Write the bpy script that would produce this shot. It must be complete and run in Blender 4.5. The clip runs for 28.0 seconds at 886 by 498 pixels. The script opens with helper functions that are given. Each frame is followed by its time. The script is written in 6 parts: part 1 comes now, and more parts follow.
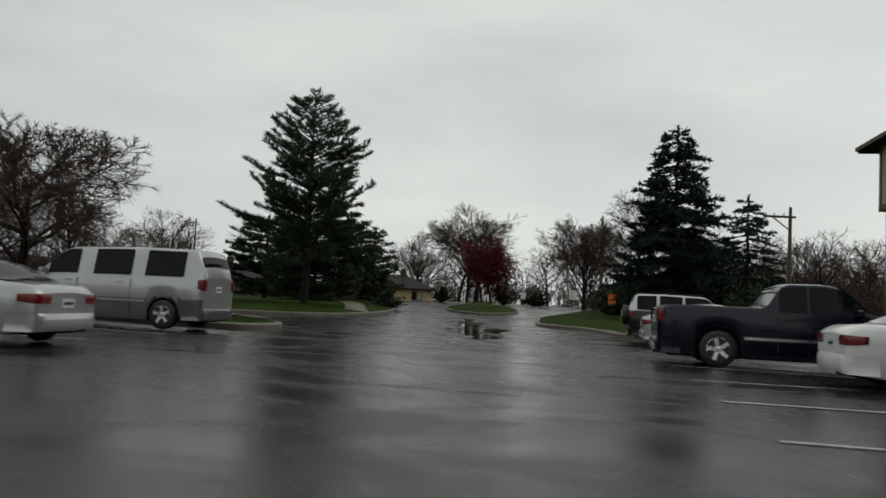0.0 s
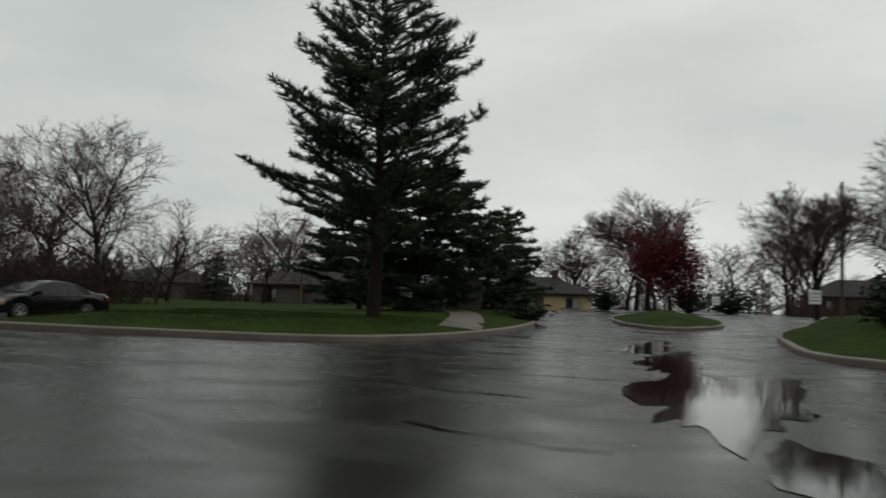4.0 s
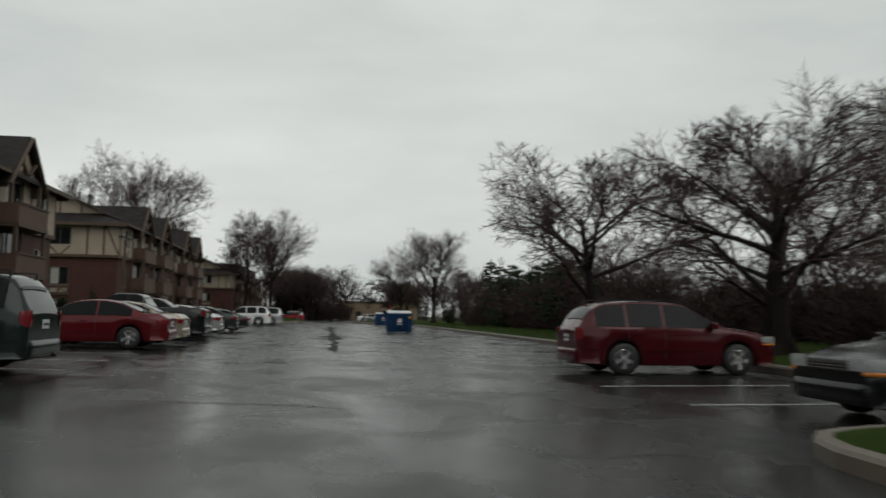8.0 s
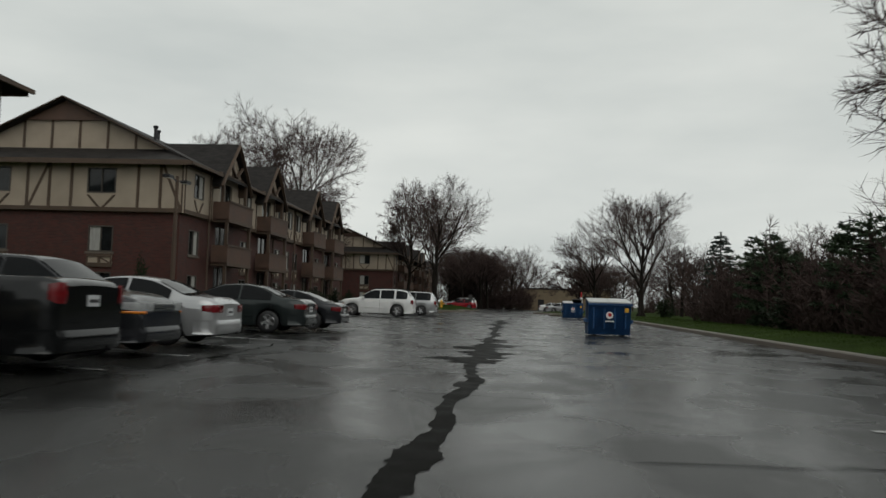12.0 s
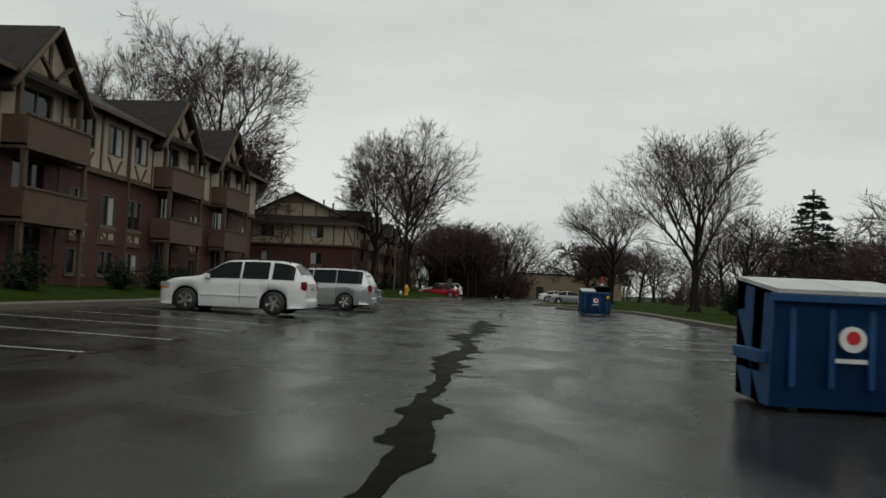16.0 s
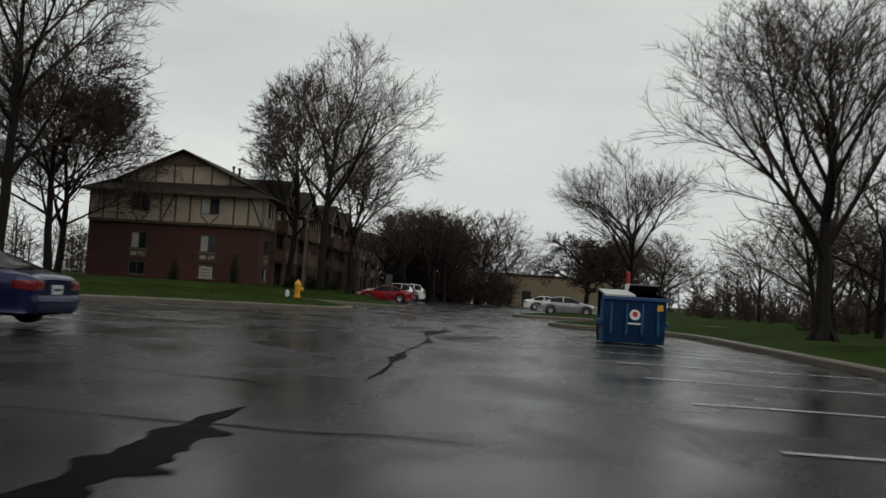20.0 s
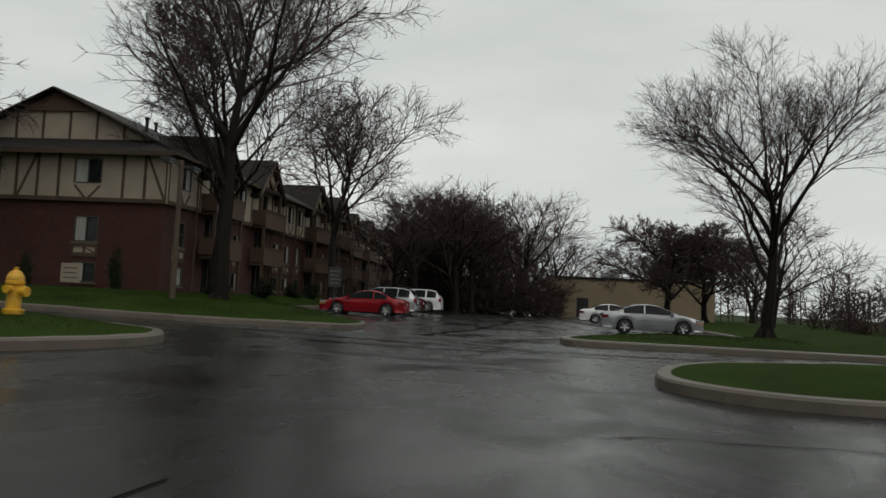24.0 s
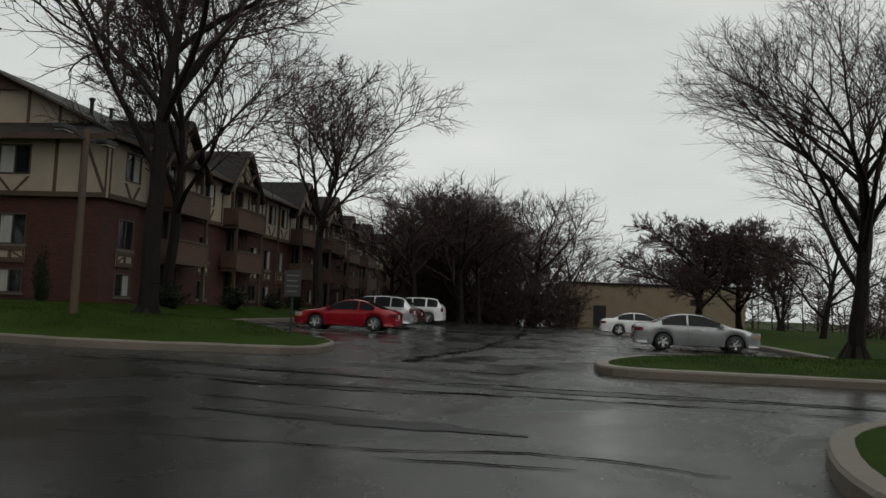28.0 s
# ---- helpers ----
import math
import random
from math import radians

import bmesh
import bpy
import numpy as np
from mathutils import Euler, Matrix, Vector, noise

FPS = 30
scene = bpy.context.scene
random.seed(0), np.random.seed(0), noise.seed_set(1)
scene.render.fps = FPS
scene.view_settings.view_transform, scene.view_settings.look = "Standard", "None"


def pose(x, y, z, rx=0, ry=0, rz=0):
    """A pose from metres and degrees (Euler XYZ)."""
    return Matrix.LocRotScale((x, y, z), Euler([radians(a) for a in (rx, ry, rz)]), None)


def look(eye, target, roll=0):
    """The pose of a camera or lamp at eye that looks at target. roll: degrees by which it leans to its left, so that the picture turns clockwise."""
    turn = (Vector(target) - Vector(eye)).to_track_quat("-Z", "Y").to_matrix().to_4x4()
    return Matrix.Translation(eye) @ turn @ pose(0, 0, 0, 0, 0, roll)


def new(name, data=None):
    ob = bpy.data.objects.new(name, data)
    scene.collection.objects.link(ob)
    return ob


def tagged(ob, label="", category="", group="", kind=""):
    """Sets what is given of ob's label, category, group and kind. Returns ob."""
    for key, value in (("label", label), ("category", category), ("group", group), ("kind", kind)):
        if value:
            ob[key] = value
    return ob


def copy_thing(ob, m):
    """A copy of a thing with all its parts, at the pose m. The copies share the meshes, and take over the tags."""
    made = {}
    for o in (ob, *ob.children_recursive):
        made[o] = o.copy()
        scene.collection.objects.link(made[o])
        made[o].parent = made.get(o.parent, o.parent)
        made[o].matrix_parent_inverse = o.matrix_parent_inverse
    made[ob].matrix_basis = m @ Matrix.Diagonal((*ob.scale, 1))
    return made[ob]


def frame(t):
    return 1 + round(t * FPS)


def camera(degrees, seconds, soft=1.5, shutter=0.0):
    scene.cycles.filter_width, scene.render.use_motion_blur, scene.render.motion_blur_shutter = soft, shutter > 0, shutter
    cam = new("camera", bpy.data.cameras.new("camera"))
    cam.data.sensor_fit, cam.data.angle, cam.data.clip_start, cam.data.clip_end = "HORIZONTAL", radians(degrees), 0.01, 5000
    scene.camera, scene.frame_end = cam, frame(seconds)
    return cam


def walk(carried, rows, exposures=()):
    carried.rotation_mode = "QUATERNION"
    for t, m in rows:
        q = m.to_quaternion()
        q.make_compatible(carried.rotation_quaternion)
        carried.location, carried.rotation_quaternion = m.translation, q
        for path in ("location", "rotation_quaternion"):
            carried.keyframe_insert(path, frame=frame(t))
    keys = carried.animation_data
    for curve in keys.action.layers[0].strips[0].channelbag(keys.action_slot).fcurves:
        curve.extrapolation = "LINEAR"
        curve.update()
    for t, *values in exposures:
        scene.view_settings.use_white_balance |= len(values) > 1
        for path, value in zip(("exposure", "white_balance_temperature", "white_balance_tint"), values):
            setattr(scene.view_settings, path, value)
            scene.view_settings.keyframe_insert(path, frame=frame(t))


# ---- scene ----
# the camera and its drive
SKY = 1.0
EXPOSURES = [(0.0, 0.0), (28.0, 0.0)]
cam = camera(58.98, 28.0, soft=1.5, shutter=0.5)
PATH = [
    (0, (-34.816, -34.648, 1.239), -79.48, 3.66, 2.87),
    (1, (-29.601, -34.125, 1.267), -78.83, 3.28, 3.04),
    (2, (-24.257, -33.521, 1.273), -77.97, 2.09, 2.19),
    (2.5, (-21.691, -33.087, 1.159), -77.04, 3.03, 3.00),
    (4.5, (-12.286, -29.824, 1.254), -62.07, 3.74, 0.84),
    (5, (-10.205, -28.767, 1.297), -54.83, 3.90, -0.03),
    (5.5, (-8.410, -27.151, 1.261), -47.30, 4.04, 0.25),
    (6, (-6.328, -25.029, 1.250), -38.75, 3.91, 0.52),
    (6.5, (-5.137, -23.037, 1.273), -30.75, 5.11, -0.14),
    (7, (-3.913, -20.777, 1.246), -22.51, 4.74, 0.01),
    (8, (-2.636, -16.064, 1.247), -8.23, 4.90, 0.72),
    (8.5, (-2.322, -13.293, 1.258), -2.95, 4.16, 1.63),
    (9, (-2.101, -10.246, 1.267), 0.95, 3.08, 1.89),
    (9.5, (-1.964, -7.331, 1.260), 3.12, 4.45, 2.09),
    (10, (-1.864, -4.565, 1.305), 4.44, 3.86, 2.43),
    (10.5, (-1.731, -1.686, 1.268), 5.23, 3.40, 1.53),
    (11, (-1.634, 1.238, 1.238), 5.55, 3.47, 1.54),
    (11.5, (-1.636, 4.000, 1.240), 5.38, 3.63, 1.94),
    (12, (-1.666, 6.990, 1.297), 5.11, 3.77, 1.75),
    (12.5, (-1.604, 9.974, 1.274), 5.10, 3.70, 1.97),
    (13, (-1.640, 13.025, 1.219), 4.90, 3.70, 2.23),
    (13.5, (-1.729, 16.219, 1.146), 4.67, 3.42, 2.49),
    (15.5, (-1.665, 28.494, 1.276), 4.54, 3.26, 2.36),
    (16, (-1.527, 31.400, 1.294), 4.71, 2.80, 2.47),
    (16.5, (-1.436, 34.477, 1.249), 4.78, 3.50, 3.53),
    (17, (-1.298, 37.559, 1.192), 4.67, 3.62, 3.61),
    (17.5, (-1.126, 40.754, 1.170), 4.20, 3.38, 3.60),
    (18, (-0.968, 44.038, 1.156), 3.64, 3.59, 3.24),
    (18.5, (-0.728, 47.353, 1.159), 3.20, 3.09, 3.28),
    (19, (-0.449, 50.599, 1.117), 3.21, 3.21, 3.25),
    (19.5, (-0.290, 53.646, 1.196), 3.44, 3.33, 3.30),
    (20, (-0.108, 56.644, 1.193), 4.00, 3.19, 3.49),
    (20.5, (0.107, 59.744, 1.168), 4.78, 2.83, 3.68),
    (21, (0.344, 62.781, 1.117), 5.60, 2.80, 3.60),
    (21.5, (0.389, 65.930, 1.200), 6.34, 2.63, 4.14),
    (23.5, (0.623, 77.164, 1.209), 8.04, 3.67, 3.04),
    (24, (0.589, 79.373, 1.194), 7.85, 3.70, 2.82),
    (24.5, (0.368, 81.384, 1.231), 7.70, 3.82, 3.11),
    (25, (0.311, 83.008, 1.287), 7.91, 4.20, 3.06),
    (25.5, (0.290, 84.210, 1.300), 8.15, 3.86, 2.35),
    (26, (0.253, 85.180, 1.297), 8.43, 3.73, 2.42),
    (26.5, (0.153, 85.749, 1.279), 8.45, 3.56, 2.06),
    (27, (0.114, 86.046, 1.314), 8.47, 3.80, 2.10),
    (27.5, (0.088, 86.132, 1.329), 8.47, 4.01, 2.36),
    (28, (0.116, 86.079, 1.335), 8.49, 4.23, 2.35),
]


def aim(eye, yaw, pitch, roll):
    """Looks yaw degrees left of +y and pitch degrees up."""
    a, b = radians(yaw), radians(pitch)
    way = Vector((-math.sin(a) * math.cos(b), math.cos(a) * math.cos(b), math.sin(b)))
    return look(eye, Vector(eye) + way, roll)


walk(cam, [(t, aim(e, *turn)) for t, e, *turn in PATH], EXPOSURES)

# world: a low, even layer of rain cloud
world = bpy.data.worlds.new("overcast")
scene.world = world
world.use_nodes = True
wn, wl = world.node_tree.nodes, world.node_tree.links
bg = wn["Background"]
sky = wn.new("ShaderNodeTexSky")
sky.sky_type, sky.sun_disc = "NISHITA", False
sky.sun_elevation, sky.sun_rotation = radians(38), radians(150)
grey = wn.new("ShaderNodeHueSaturation")
grey.inputs["Saturation"].default_value, grey.inputs["Value"].default_value = 0.12, 0.10
wl.new(sky.outputs[0], grey.inputs["Color"])
wtc = wn.new("ShaderNodeTexCoord")
wmap = wn.new("ShaderNodeMapping")
wmap.inputs["Scale"].default_value = (1.2, 1.2, 4.0)
wl.new(wtc.outputs["Generated"], wmap.inputs["Vector"])
wnoise = wn.new("ShaderNodeTexNoise")
wnoise.inputs["Scale"].default_value, wnoise.inputs["Detail"].default_value = 1.7, 5.0
wl.new(wmap.outputs[0], wnoise.inputs["Vector"])
wramp = wn.new("ShaderNodeValToRGB")
wramp.color_ramp.elements[0].position, wramp.color_ramp.elements[0].color = 0.32, (0.55, 0.59, 0.572, 1)
wramp.color_ramp.elements[1].position, wramp.color_ramp.elements[1].color = 0.68, (0.745, 0.772, 0.732, 1)
wl.new(wnoise.outputs["Fac"], wramp.inputs[0])
wmix = wn.new("ShaderNodeMix")
wmix.data_type = "RGBA"
wmix.inputs[0].default_value = 0.88
wl.new(grey.outputs[0], wmix.inputs[6])
wl.new(wramp.outputs[0], wmix.inputs[7])
wl.new(wmix.outputs[2], bg.inputs["Color"])
bg.inputs["Strength"].default_value = SKY
sun_data = bpy.data.lights.new("sun", "SUN")
sun_data.energy, sun_data.angle, sun_data.color = 0.5, radians(50), (1.0, 0.97, 0.93)
sun = new("sun", sun_data)
sun.matrix_world = look((20, -30, 40), (0, 0, 0))


# ---- materials ----
def mat(name, col, rough=0.6, metal=0.0, scale=3.0, vary=0.25, fine=40.0, bump=0.2, depth=0.01, spec=0.5, coat=0.0, rvary=0.15, stretch=(1, 1, 1), col2=None):
    m = bpy.data.materials.new(name)
    m.use_nodes = True
    n, l = m.node_tree.nodes, m.node_tree.links
    b = n["Principled BSDF"]
    tc, mp = n.new("ShaderNodeTexCoord"), n.new("ShaderNodeMapping")
    mp.inputs["Scale"].default_value = stretch
    l.new(tc.outputs["Object"], mp.inputs["Vector"])
    big, small = n.new("ShaderNodeTexNoise"), n.new("ShaderNodeTexNoise")
    for t, s, d in ((big, scale, 4.0), (small, fine, 3.0)):
        t.inputs["Scale"].default_value, t.inputs["Detail"].default_value = s, d
        l.new(mp.outputs[0], t.inputs["Vector"])
    add = n.new("ShaderNodeMath")
    add.operation = "MULTIPLY_ADD"
    add.inputs[1].default_value = 0.45
    l.new(small.outputs["Fac"], add.inputs[0])
    l.new(big.outputs["Fac"], add.inputs[2])
    ramp = n.new("ShaderNodeValToRGB")
    lo = [c * (1 - vary) for c in col]
    hi = [min(1, c * (1 + vary)) for c in (col2 or col)]
    ramp.color_ramp.elements[0].position, ramp.color_ramp.elements[0].color = 0.42, (*lo, 1)
    ramp.color_ramp.elements[1].position, ramp.color_ramp.elements[1].color = 1.02, (*hi, 1)
    l.new(add.outputs[0], ramp.inputs[0])
    l.new(ramp.outputs[0], b.inputs["Base Color"])
    rr = n.new("ShaderNodeMapRange")
    rr.inputs["To Min"].default_value, rr.inputs["To Max"].default_value = max(0.02, rough - rvary), min(1, rough + rvary)
    l.new(big.outputs["Fac"], rr.inputs["Value"])
    l.new(rr.outputs[0], b.inputs["Roughness"])
    b.inputs["Metallic"].default_value = metal
    b.inputs["Specular IOR Level"].default_value = spec
    b.inputs["Coat Weight"].default_value = coat
    b.inputs["Coat Roughness"].default_value = 0.06
    if bump:
        bp = n.new("ShaderNodeBump")
        bp.inputs["Strength"].default_value, bp.inputs["Distance"].default_value = bump, depth
        l.new(small.outputs["Fac"], bp.inputs["Height"])
        l.new(bp.outputs[0], b.inputs["Normal"])
    return m


def asphalt_mat():
    m = mat("wet_asphalt", (0.021, 0.021, 0.020), rough=0.30, scale=0.35, vary=0.4, fine=55, bump=0.22, depth=0.008)
    n, l = m.node_tree.nodes, m.node_tree.links
    b = n["Principled BSDF"]
    tc, mp = n.new("ShaderNodeTexCoord"), n.new("ShaderNodeMapping")
    mp.inputs["Scale"].default_value = (0.7, 0.45, 1)
    l.new(tc.outputs["Object"], mp.inputs["Vector"])
    wet = n.new("ShaderNodeTexNoise")
    wet.inputs["Scale"].default_value, wet.inputs["Detail"].default_value, wet.inputs["Distortion"].default_value = 0.9, 7, 0.6
    l.new(mp.outputs[0], wet.inputs["Vector"])
    film = n.new("ShaderNodeMapRange")
    film.inputs["From Min"].default_value, film.inputs["From Max"].default_value = 0.36, 0.68
    film.inputs["To Min"].default_value, film.inputs["To Max"].default_value = 0.37, 0.11
    l.new(wet.outputs["Fac"], film.inputs["Value"])
    l.new(film.outputs[0], b.inputs["Roughness"])
    b.inputs["Specular IOR Level"].default_value = 0.13
    return m


def brick_mat():
    m = mat("red_brick", (0.16, 0.055, 0.038), rough=0.75, scale=0.8, vary=0.3, fine=30, bump=0.0)
    n, l = m.node_tree.nodes, m.node_tree.links
    b = n["Principled BSDF"]
    tc, sx, cx = n.new("ShaderNodeTexCoord"), n.new("ShaderNodeSeparateXYZ"), n.new("ShaderNodeCombineXYZ")
    l.new(tc.outputs["Object"], sx.inputs[0])
    sm = n.new("ShaderNodeMath")
    l.new(sx.outputs[0], sm.inputs[0])
    l.new(sx.outputs[1], sm.inputs[1])
    l.new(sm.outputs[0], cx.inputs[0])
    l.new(sx.outputs[2], cx.inputs[1])
    br = n.new("ShaderNodeTexBrick")
    br.inputs["Scale"].default_value, br.inputs["Brick Width"].default_value, br.inputs["Row Height"].default_value = 1.0, 0.21, 0.072
    br.inputs["Mortar Size"].default_value = 0.008
    br.inputs["Color1"].default_value, br.inputs["Color2"].default_value = (0.080, 0.015, 0.009, 1), (0.040, 0.010, 0.007, 1)
    br.inputs["Mortar"].default_value = (0.050, 0.030, 0.023, 1)
    l.new(cx.outputs[0], br.inputs["Vector"])
    l.new(br.outputs["Color"], b.inputs["Base Color"])
    bp = n.new("ShaderNodeBump")
    bp.invert = True
    bp.inputs["Strength"].default_value, bp.inputs["Distance"].default_value = 0.5, 0.008
    l.new(br.outputs["Fac"], bp.inputs["Height"])
    l.new(bp.outputs[0], b.inputs["Normal"])
    return m


def shingle_mat():
    m = mat("asphalt_shingles", (0.055, 0.046, 0.042), rough=0.7, scale=1.2, vary=0.35, fine=50, bump=0.0)
    n, l = m.node_tree.nodes, m.node_tree.links
    b = n["Principled BSDF"]
    tc, sx, cx = n.new("ShaderNodeTexCoord"), n.new("ShaderNodeSeparateXYZ"), n.new("ShaderNodeCombineXYZ")
    l.new(tc.outputs["Object"], sx.inputs[0])
    sm = n.new("ShaderNodeMath")
    l.new(sx.outputs[0], sm.inputs[0])
    l.new(sx.outputs[1], sm.inputs[1])
    l.new(sm.outputs[0], cx.inputs[0])
    l.new(sx.outputs[2], cx.inputs[1])
    br = n.new("ShaderNodeTexBrick")
    br.inputs["Scale"].default_value, br.inputs["Brick Width"].default_value, br.inputs["Row Height"].default_value = 1.0, 0.3, 0.085
    br.inputs["Mortar Size"].default_value = 0.006
    br.inputs["Color1"].default_value, br.inputs["Color2"].default_value = (0.026, 0.022, 0.020, 1), (0.014, 0.012, 0.011, 1)
    b.inputs["Specular IOR Level"].default_value = 0.2
    br.inputs["Mortar"].default_value = (0.012, 0.011, 0.011, 1)
    l.new(cx.outputs[0], br.inputs["Vector"])
    l.new(br.outputs["Color"], b.inputs["Base Color"])
    return m


def glass_mat(name, col=(0.02, 0.025, 0.027), rough=0.04):
    m = mat(name, col, rough=rough, scale=2.0, vary=0.4, fine=12, bump=0.02, depth=0.004, spec=0.34, rvary=0.02)
    return m


ASPHALT, BRICK, SHINGLE = asphalt_mat(), brick_mat(), shingle_mat()
WATER = mat("standing_water", (0.010, 0.010, 0.009), rough=0.06, scale=1.5, vary=0.3, fine=9, bump=0.05, depth=0.003, rvary=0.03, spec=0.4)
# matte near-black stands in for dark trees mirrored in the seam's water
POOL = mat("seam_dark_reflection", (0.007, 0.0068, 0.006), rough=0.4, scale=2.3, vary=0.5, fine=26, bump=0.4, depth=0.01, rvary=0.2, spec=0.004)
TAR = mat("tar_seam", (0.010, 0.010, 0.0095), rough=0.7, scale=1.1, vary=0.5, fine=30, bump=0.4, rvary=0.12, spec=0.003)
DAMP = mat("soaked_asphalt", (0.008, 0.008, 0.0075), rough=0.34, scale=1.1, vary=0.45, fine=40, bump=0.2, rvary=0.12, spec=0.06)
GRASS = mat("lawn_grass", (0.018, 0.033, 0.004), rough=0.9, spec=0.03, scale=0.6, vary=0.4, fine=30, bump=0.7, depth=0.03, col2=(0.025, 0.042, 0.008))
BLADE = mat("grass_blades", (0.021, 0.038, 0.005), rough=0.8, spec=0.04, scale=0.7, vary=0.45, fine=20, bump=0.0, col2=(0.032, 0.050, 0.011))
EARTH = mat("far_ground", (0.03, 0.04, 0.015), rough=0.95, spec=0.05, scale=0.05, vary=0.4, fine=2.0, bump=0.3)
CONCRETE = mat("wet_concrete", (0.115, 0.094, 0.074), rough=0.5, scale=1.2, vary=0.3, fine=35, bump=0.25, rvary=0.2)
STRIPE = mat("worn_white_paint", (0.42, 0.42, 0.41), rough=0.4, scale=4, vary=0.4, fine=25, bump=0.2)
STUCCO = mat("cream_stucco", (0.345, 0.285, 0.22), rough=0.8, scale=0.9, vary=0.16, fine=45, bump=0.3)
TIMBER = mat("brown_timber", (0.07, 0.044, 0.028), rough=0.7, scale=1.5, vary=0.3, fine=30, bump=0.3, stretch=(1, 1, 0.3))
BALCONY = mat("stained_balcony_board", (0.085, 0.047, 0.032), rough=0.7, scale=1.3, vary=0.35, fine=25, bump=0.25)
DRAB = mat("drab_siding", (0.075, 0.068, 0.06), rough=0.7, scale=0.8, vary=0.2, fine=20, bump=0.2)
SIDING = mat("tan_siding", (0.19, 0.145, 0.09), rough=0.7, scale=0.8, vary=0.2, fine=20, bump=0.2)
YELLOW = mat("buff_siding", (0.46, 0.36, 0.19), rough=0.7, scale=0.8, vary=0.2, fine=20, bump=0.2)
WHITE = mat("white_paint", (0.74, 0.74, 0.72), rough=0.45, scale=2, vary=0.12, fine=25, bump=0.1)
PANE = glass_mat("window_glass", (0.012, 0.014, 0.015), 0.05)
CURTAIN = mat("pale_curtain", (0.36, 0.355, 0.33), rough=0.8, scale=2, vary=0.25, fine=12, bump=0.2, stretch=(6, 6, 0.4))
FRAME = mat("dark_window_frame", (0.055, 0.045, 0.036), rough=0.5, scale=4, vary=0.25)
DARKMETAL = mat("dark_metal", (0.03, 0.03, 0.032), rough=0.45, metal=0.6, scale=3, vary=0.3)
STEEL = mat("dull_steel", (0.35, 0.35, 0.36), rough=0.35, metal=0.9, scale=3, vary=0.25)
BARK = mat("wet_bark", (0.016, 0.0125, 0.010), rough=0.85, spec=0.15, scale=2.0, vary=0.4, fine=18, bump=0.7, depth=0.02, stretch=(1, 1, 0.25))
TWIG = mat("bare_twigs", (0.060, 0.042, 0.038), rough=0.9, spec=0.08, scale=2.0, vary=0.35, fine=10, bump=0.0)
REDBUD = mat("red_buds", (0.085, 0.014, 0.015), rough=0.8, spec=0.1, scale=1.0, vary=0.35, fine=8, bump=0.0)
NEEDLE = mat("pine_needles", (0.029, 0.044, 0.026), rough=0.7, spec=0.12, scale=0.9, vary=0.45, fine=10, bump=0.0, col2=(0.036, 0.056, 0.030))
SPRUCE = mat("spruce_needles", (0.021, 0.035, 0.026), rough=0.7, spec=0.12, scale=0.9, vary=0.4, fine=10, bump=0.0)
LEAF = mat("shrub_leaves", (0.014, 0.024, 0.009), rough=0.7, spec=0.15, scale=1.5, vary=0.45, fine=12, bump=0.0)
BLUE = mat("dumpster_blue", (0.008, 0.055, 0.16), rough=0.4, scale=1.5, vary=0.35, fine=30, bump=0.15, rvary=0.15)
LIDW = mat("weathered_white_lid", (0.46, 0.47, 0.46), rough=0.5, scale=2, vary=0.25, fine=20, bump=0.15)
LIDB = mat("black_plastic_lid", (0.02, 0.02, 0.022), rough=0.4, scale=2, vary=0.25)
HYDR = mat("hydrant_yellow", (0.62, 0.33, 0.02), rough=0.4, scale=5, vary=0.25, fine=40, bump=0.15)
ORANGE = mat("safety_orange", (0.75, 0.16, 0.02), rough=0.5, scale=3, vary=0.15)
SIGNRED = mat("sign_red", (0.5, 0.02, 0.02), rough=0.4, scale=3, vary=0.15)
TYRE = mat("tyre_rubber", (0.014, 0.014, 0.015), rough=0.55, scale=6, vary=0.3, fine=60, bump=0.3, depth=0.004)
RIM = mat("alloy_rim", (0.72, 0.72, 0.73), rough=0.22, metal=0.9, scale=6, vary=0.2)
CARGLASS = glass_mat("car_glass", (0.006, 0.007, 0.008), 0.03)
CARGLASS.node_tree.nodes["Principled BSDF"].inputs["Specular IOR Level"].default_value = 0.13
LAMPRED = mat("tail_lamp_red", (0.15, 0.006, 0.009), rough=0.12, scale=20, vary=0.3, fine=60, bump=0.1, coat=0.6)
LAMPCLEAR = mat("head_lamp_clear", (0.34, 0.35, 0.35), rough=0.1, scale=15, vary=0.25, fine=50, bump=0.1, coat=0.6)
LAMPAMBER = mat("amber_lens", (0.65, 0.2, 0.02), rough=0.15, scale=15, vary=0.2, coat=0.5)
BLACKTRIM = mat("black_trim", (0.016, 0.016, 0.017), rough=0.45, scale=6, vary=0.3)
CHROME = mat("chrome_trim", (0.62, 0.62, 0.62), rough=0.12, metal=1.0, scale=6, vary=0.1)
PLATE = mat("plate_white", (0.55, 0.56, 0.57), rough=0.35, scale=8, vary=0.1)
UNDER = mat("underbody_black", (0.008, 0.008, 0.008), rough=0.9, scale=4, vary=0.2)


def paint(name, col, metal=0.35):
    return mat(name, col, rough=0.16, metal=metal, scale=1.1, vary=0.16, fine=70, bump=0.03, depth=0.003, coat=0.22, spec=0.3, rvary=0.06)


# ---- mesh helpers ----
def mesh_of(bm, name, material, smooth=False):
    me = bpy.data.meshes.new(name)
    bm.normal_update()
    bm.to_mesh(me)
    bm.free()
    me.materials.append(material)
    if smooth:
        me.polygons.foreach_set("use_smooth", [True] * len(me.polygons))
    return me


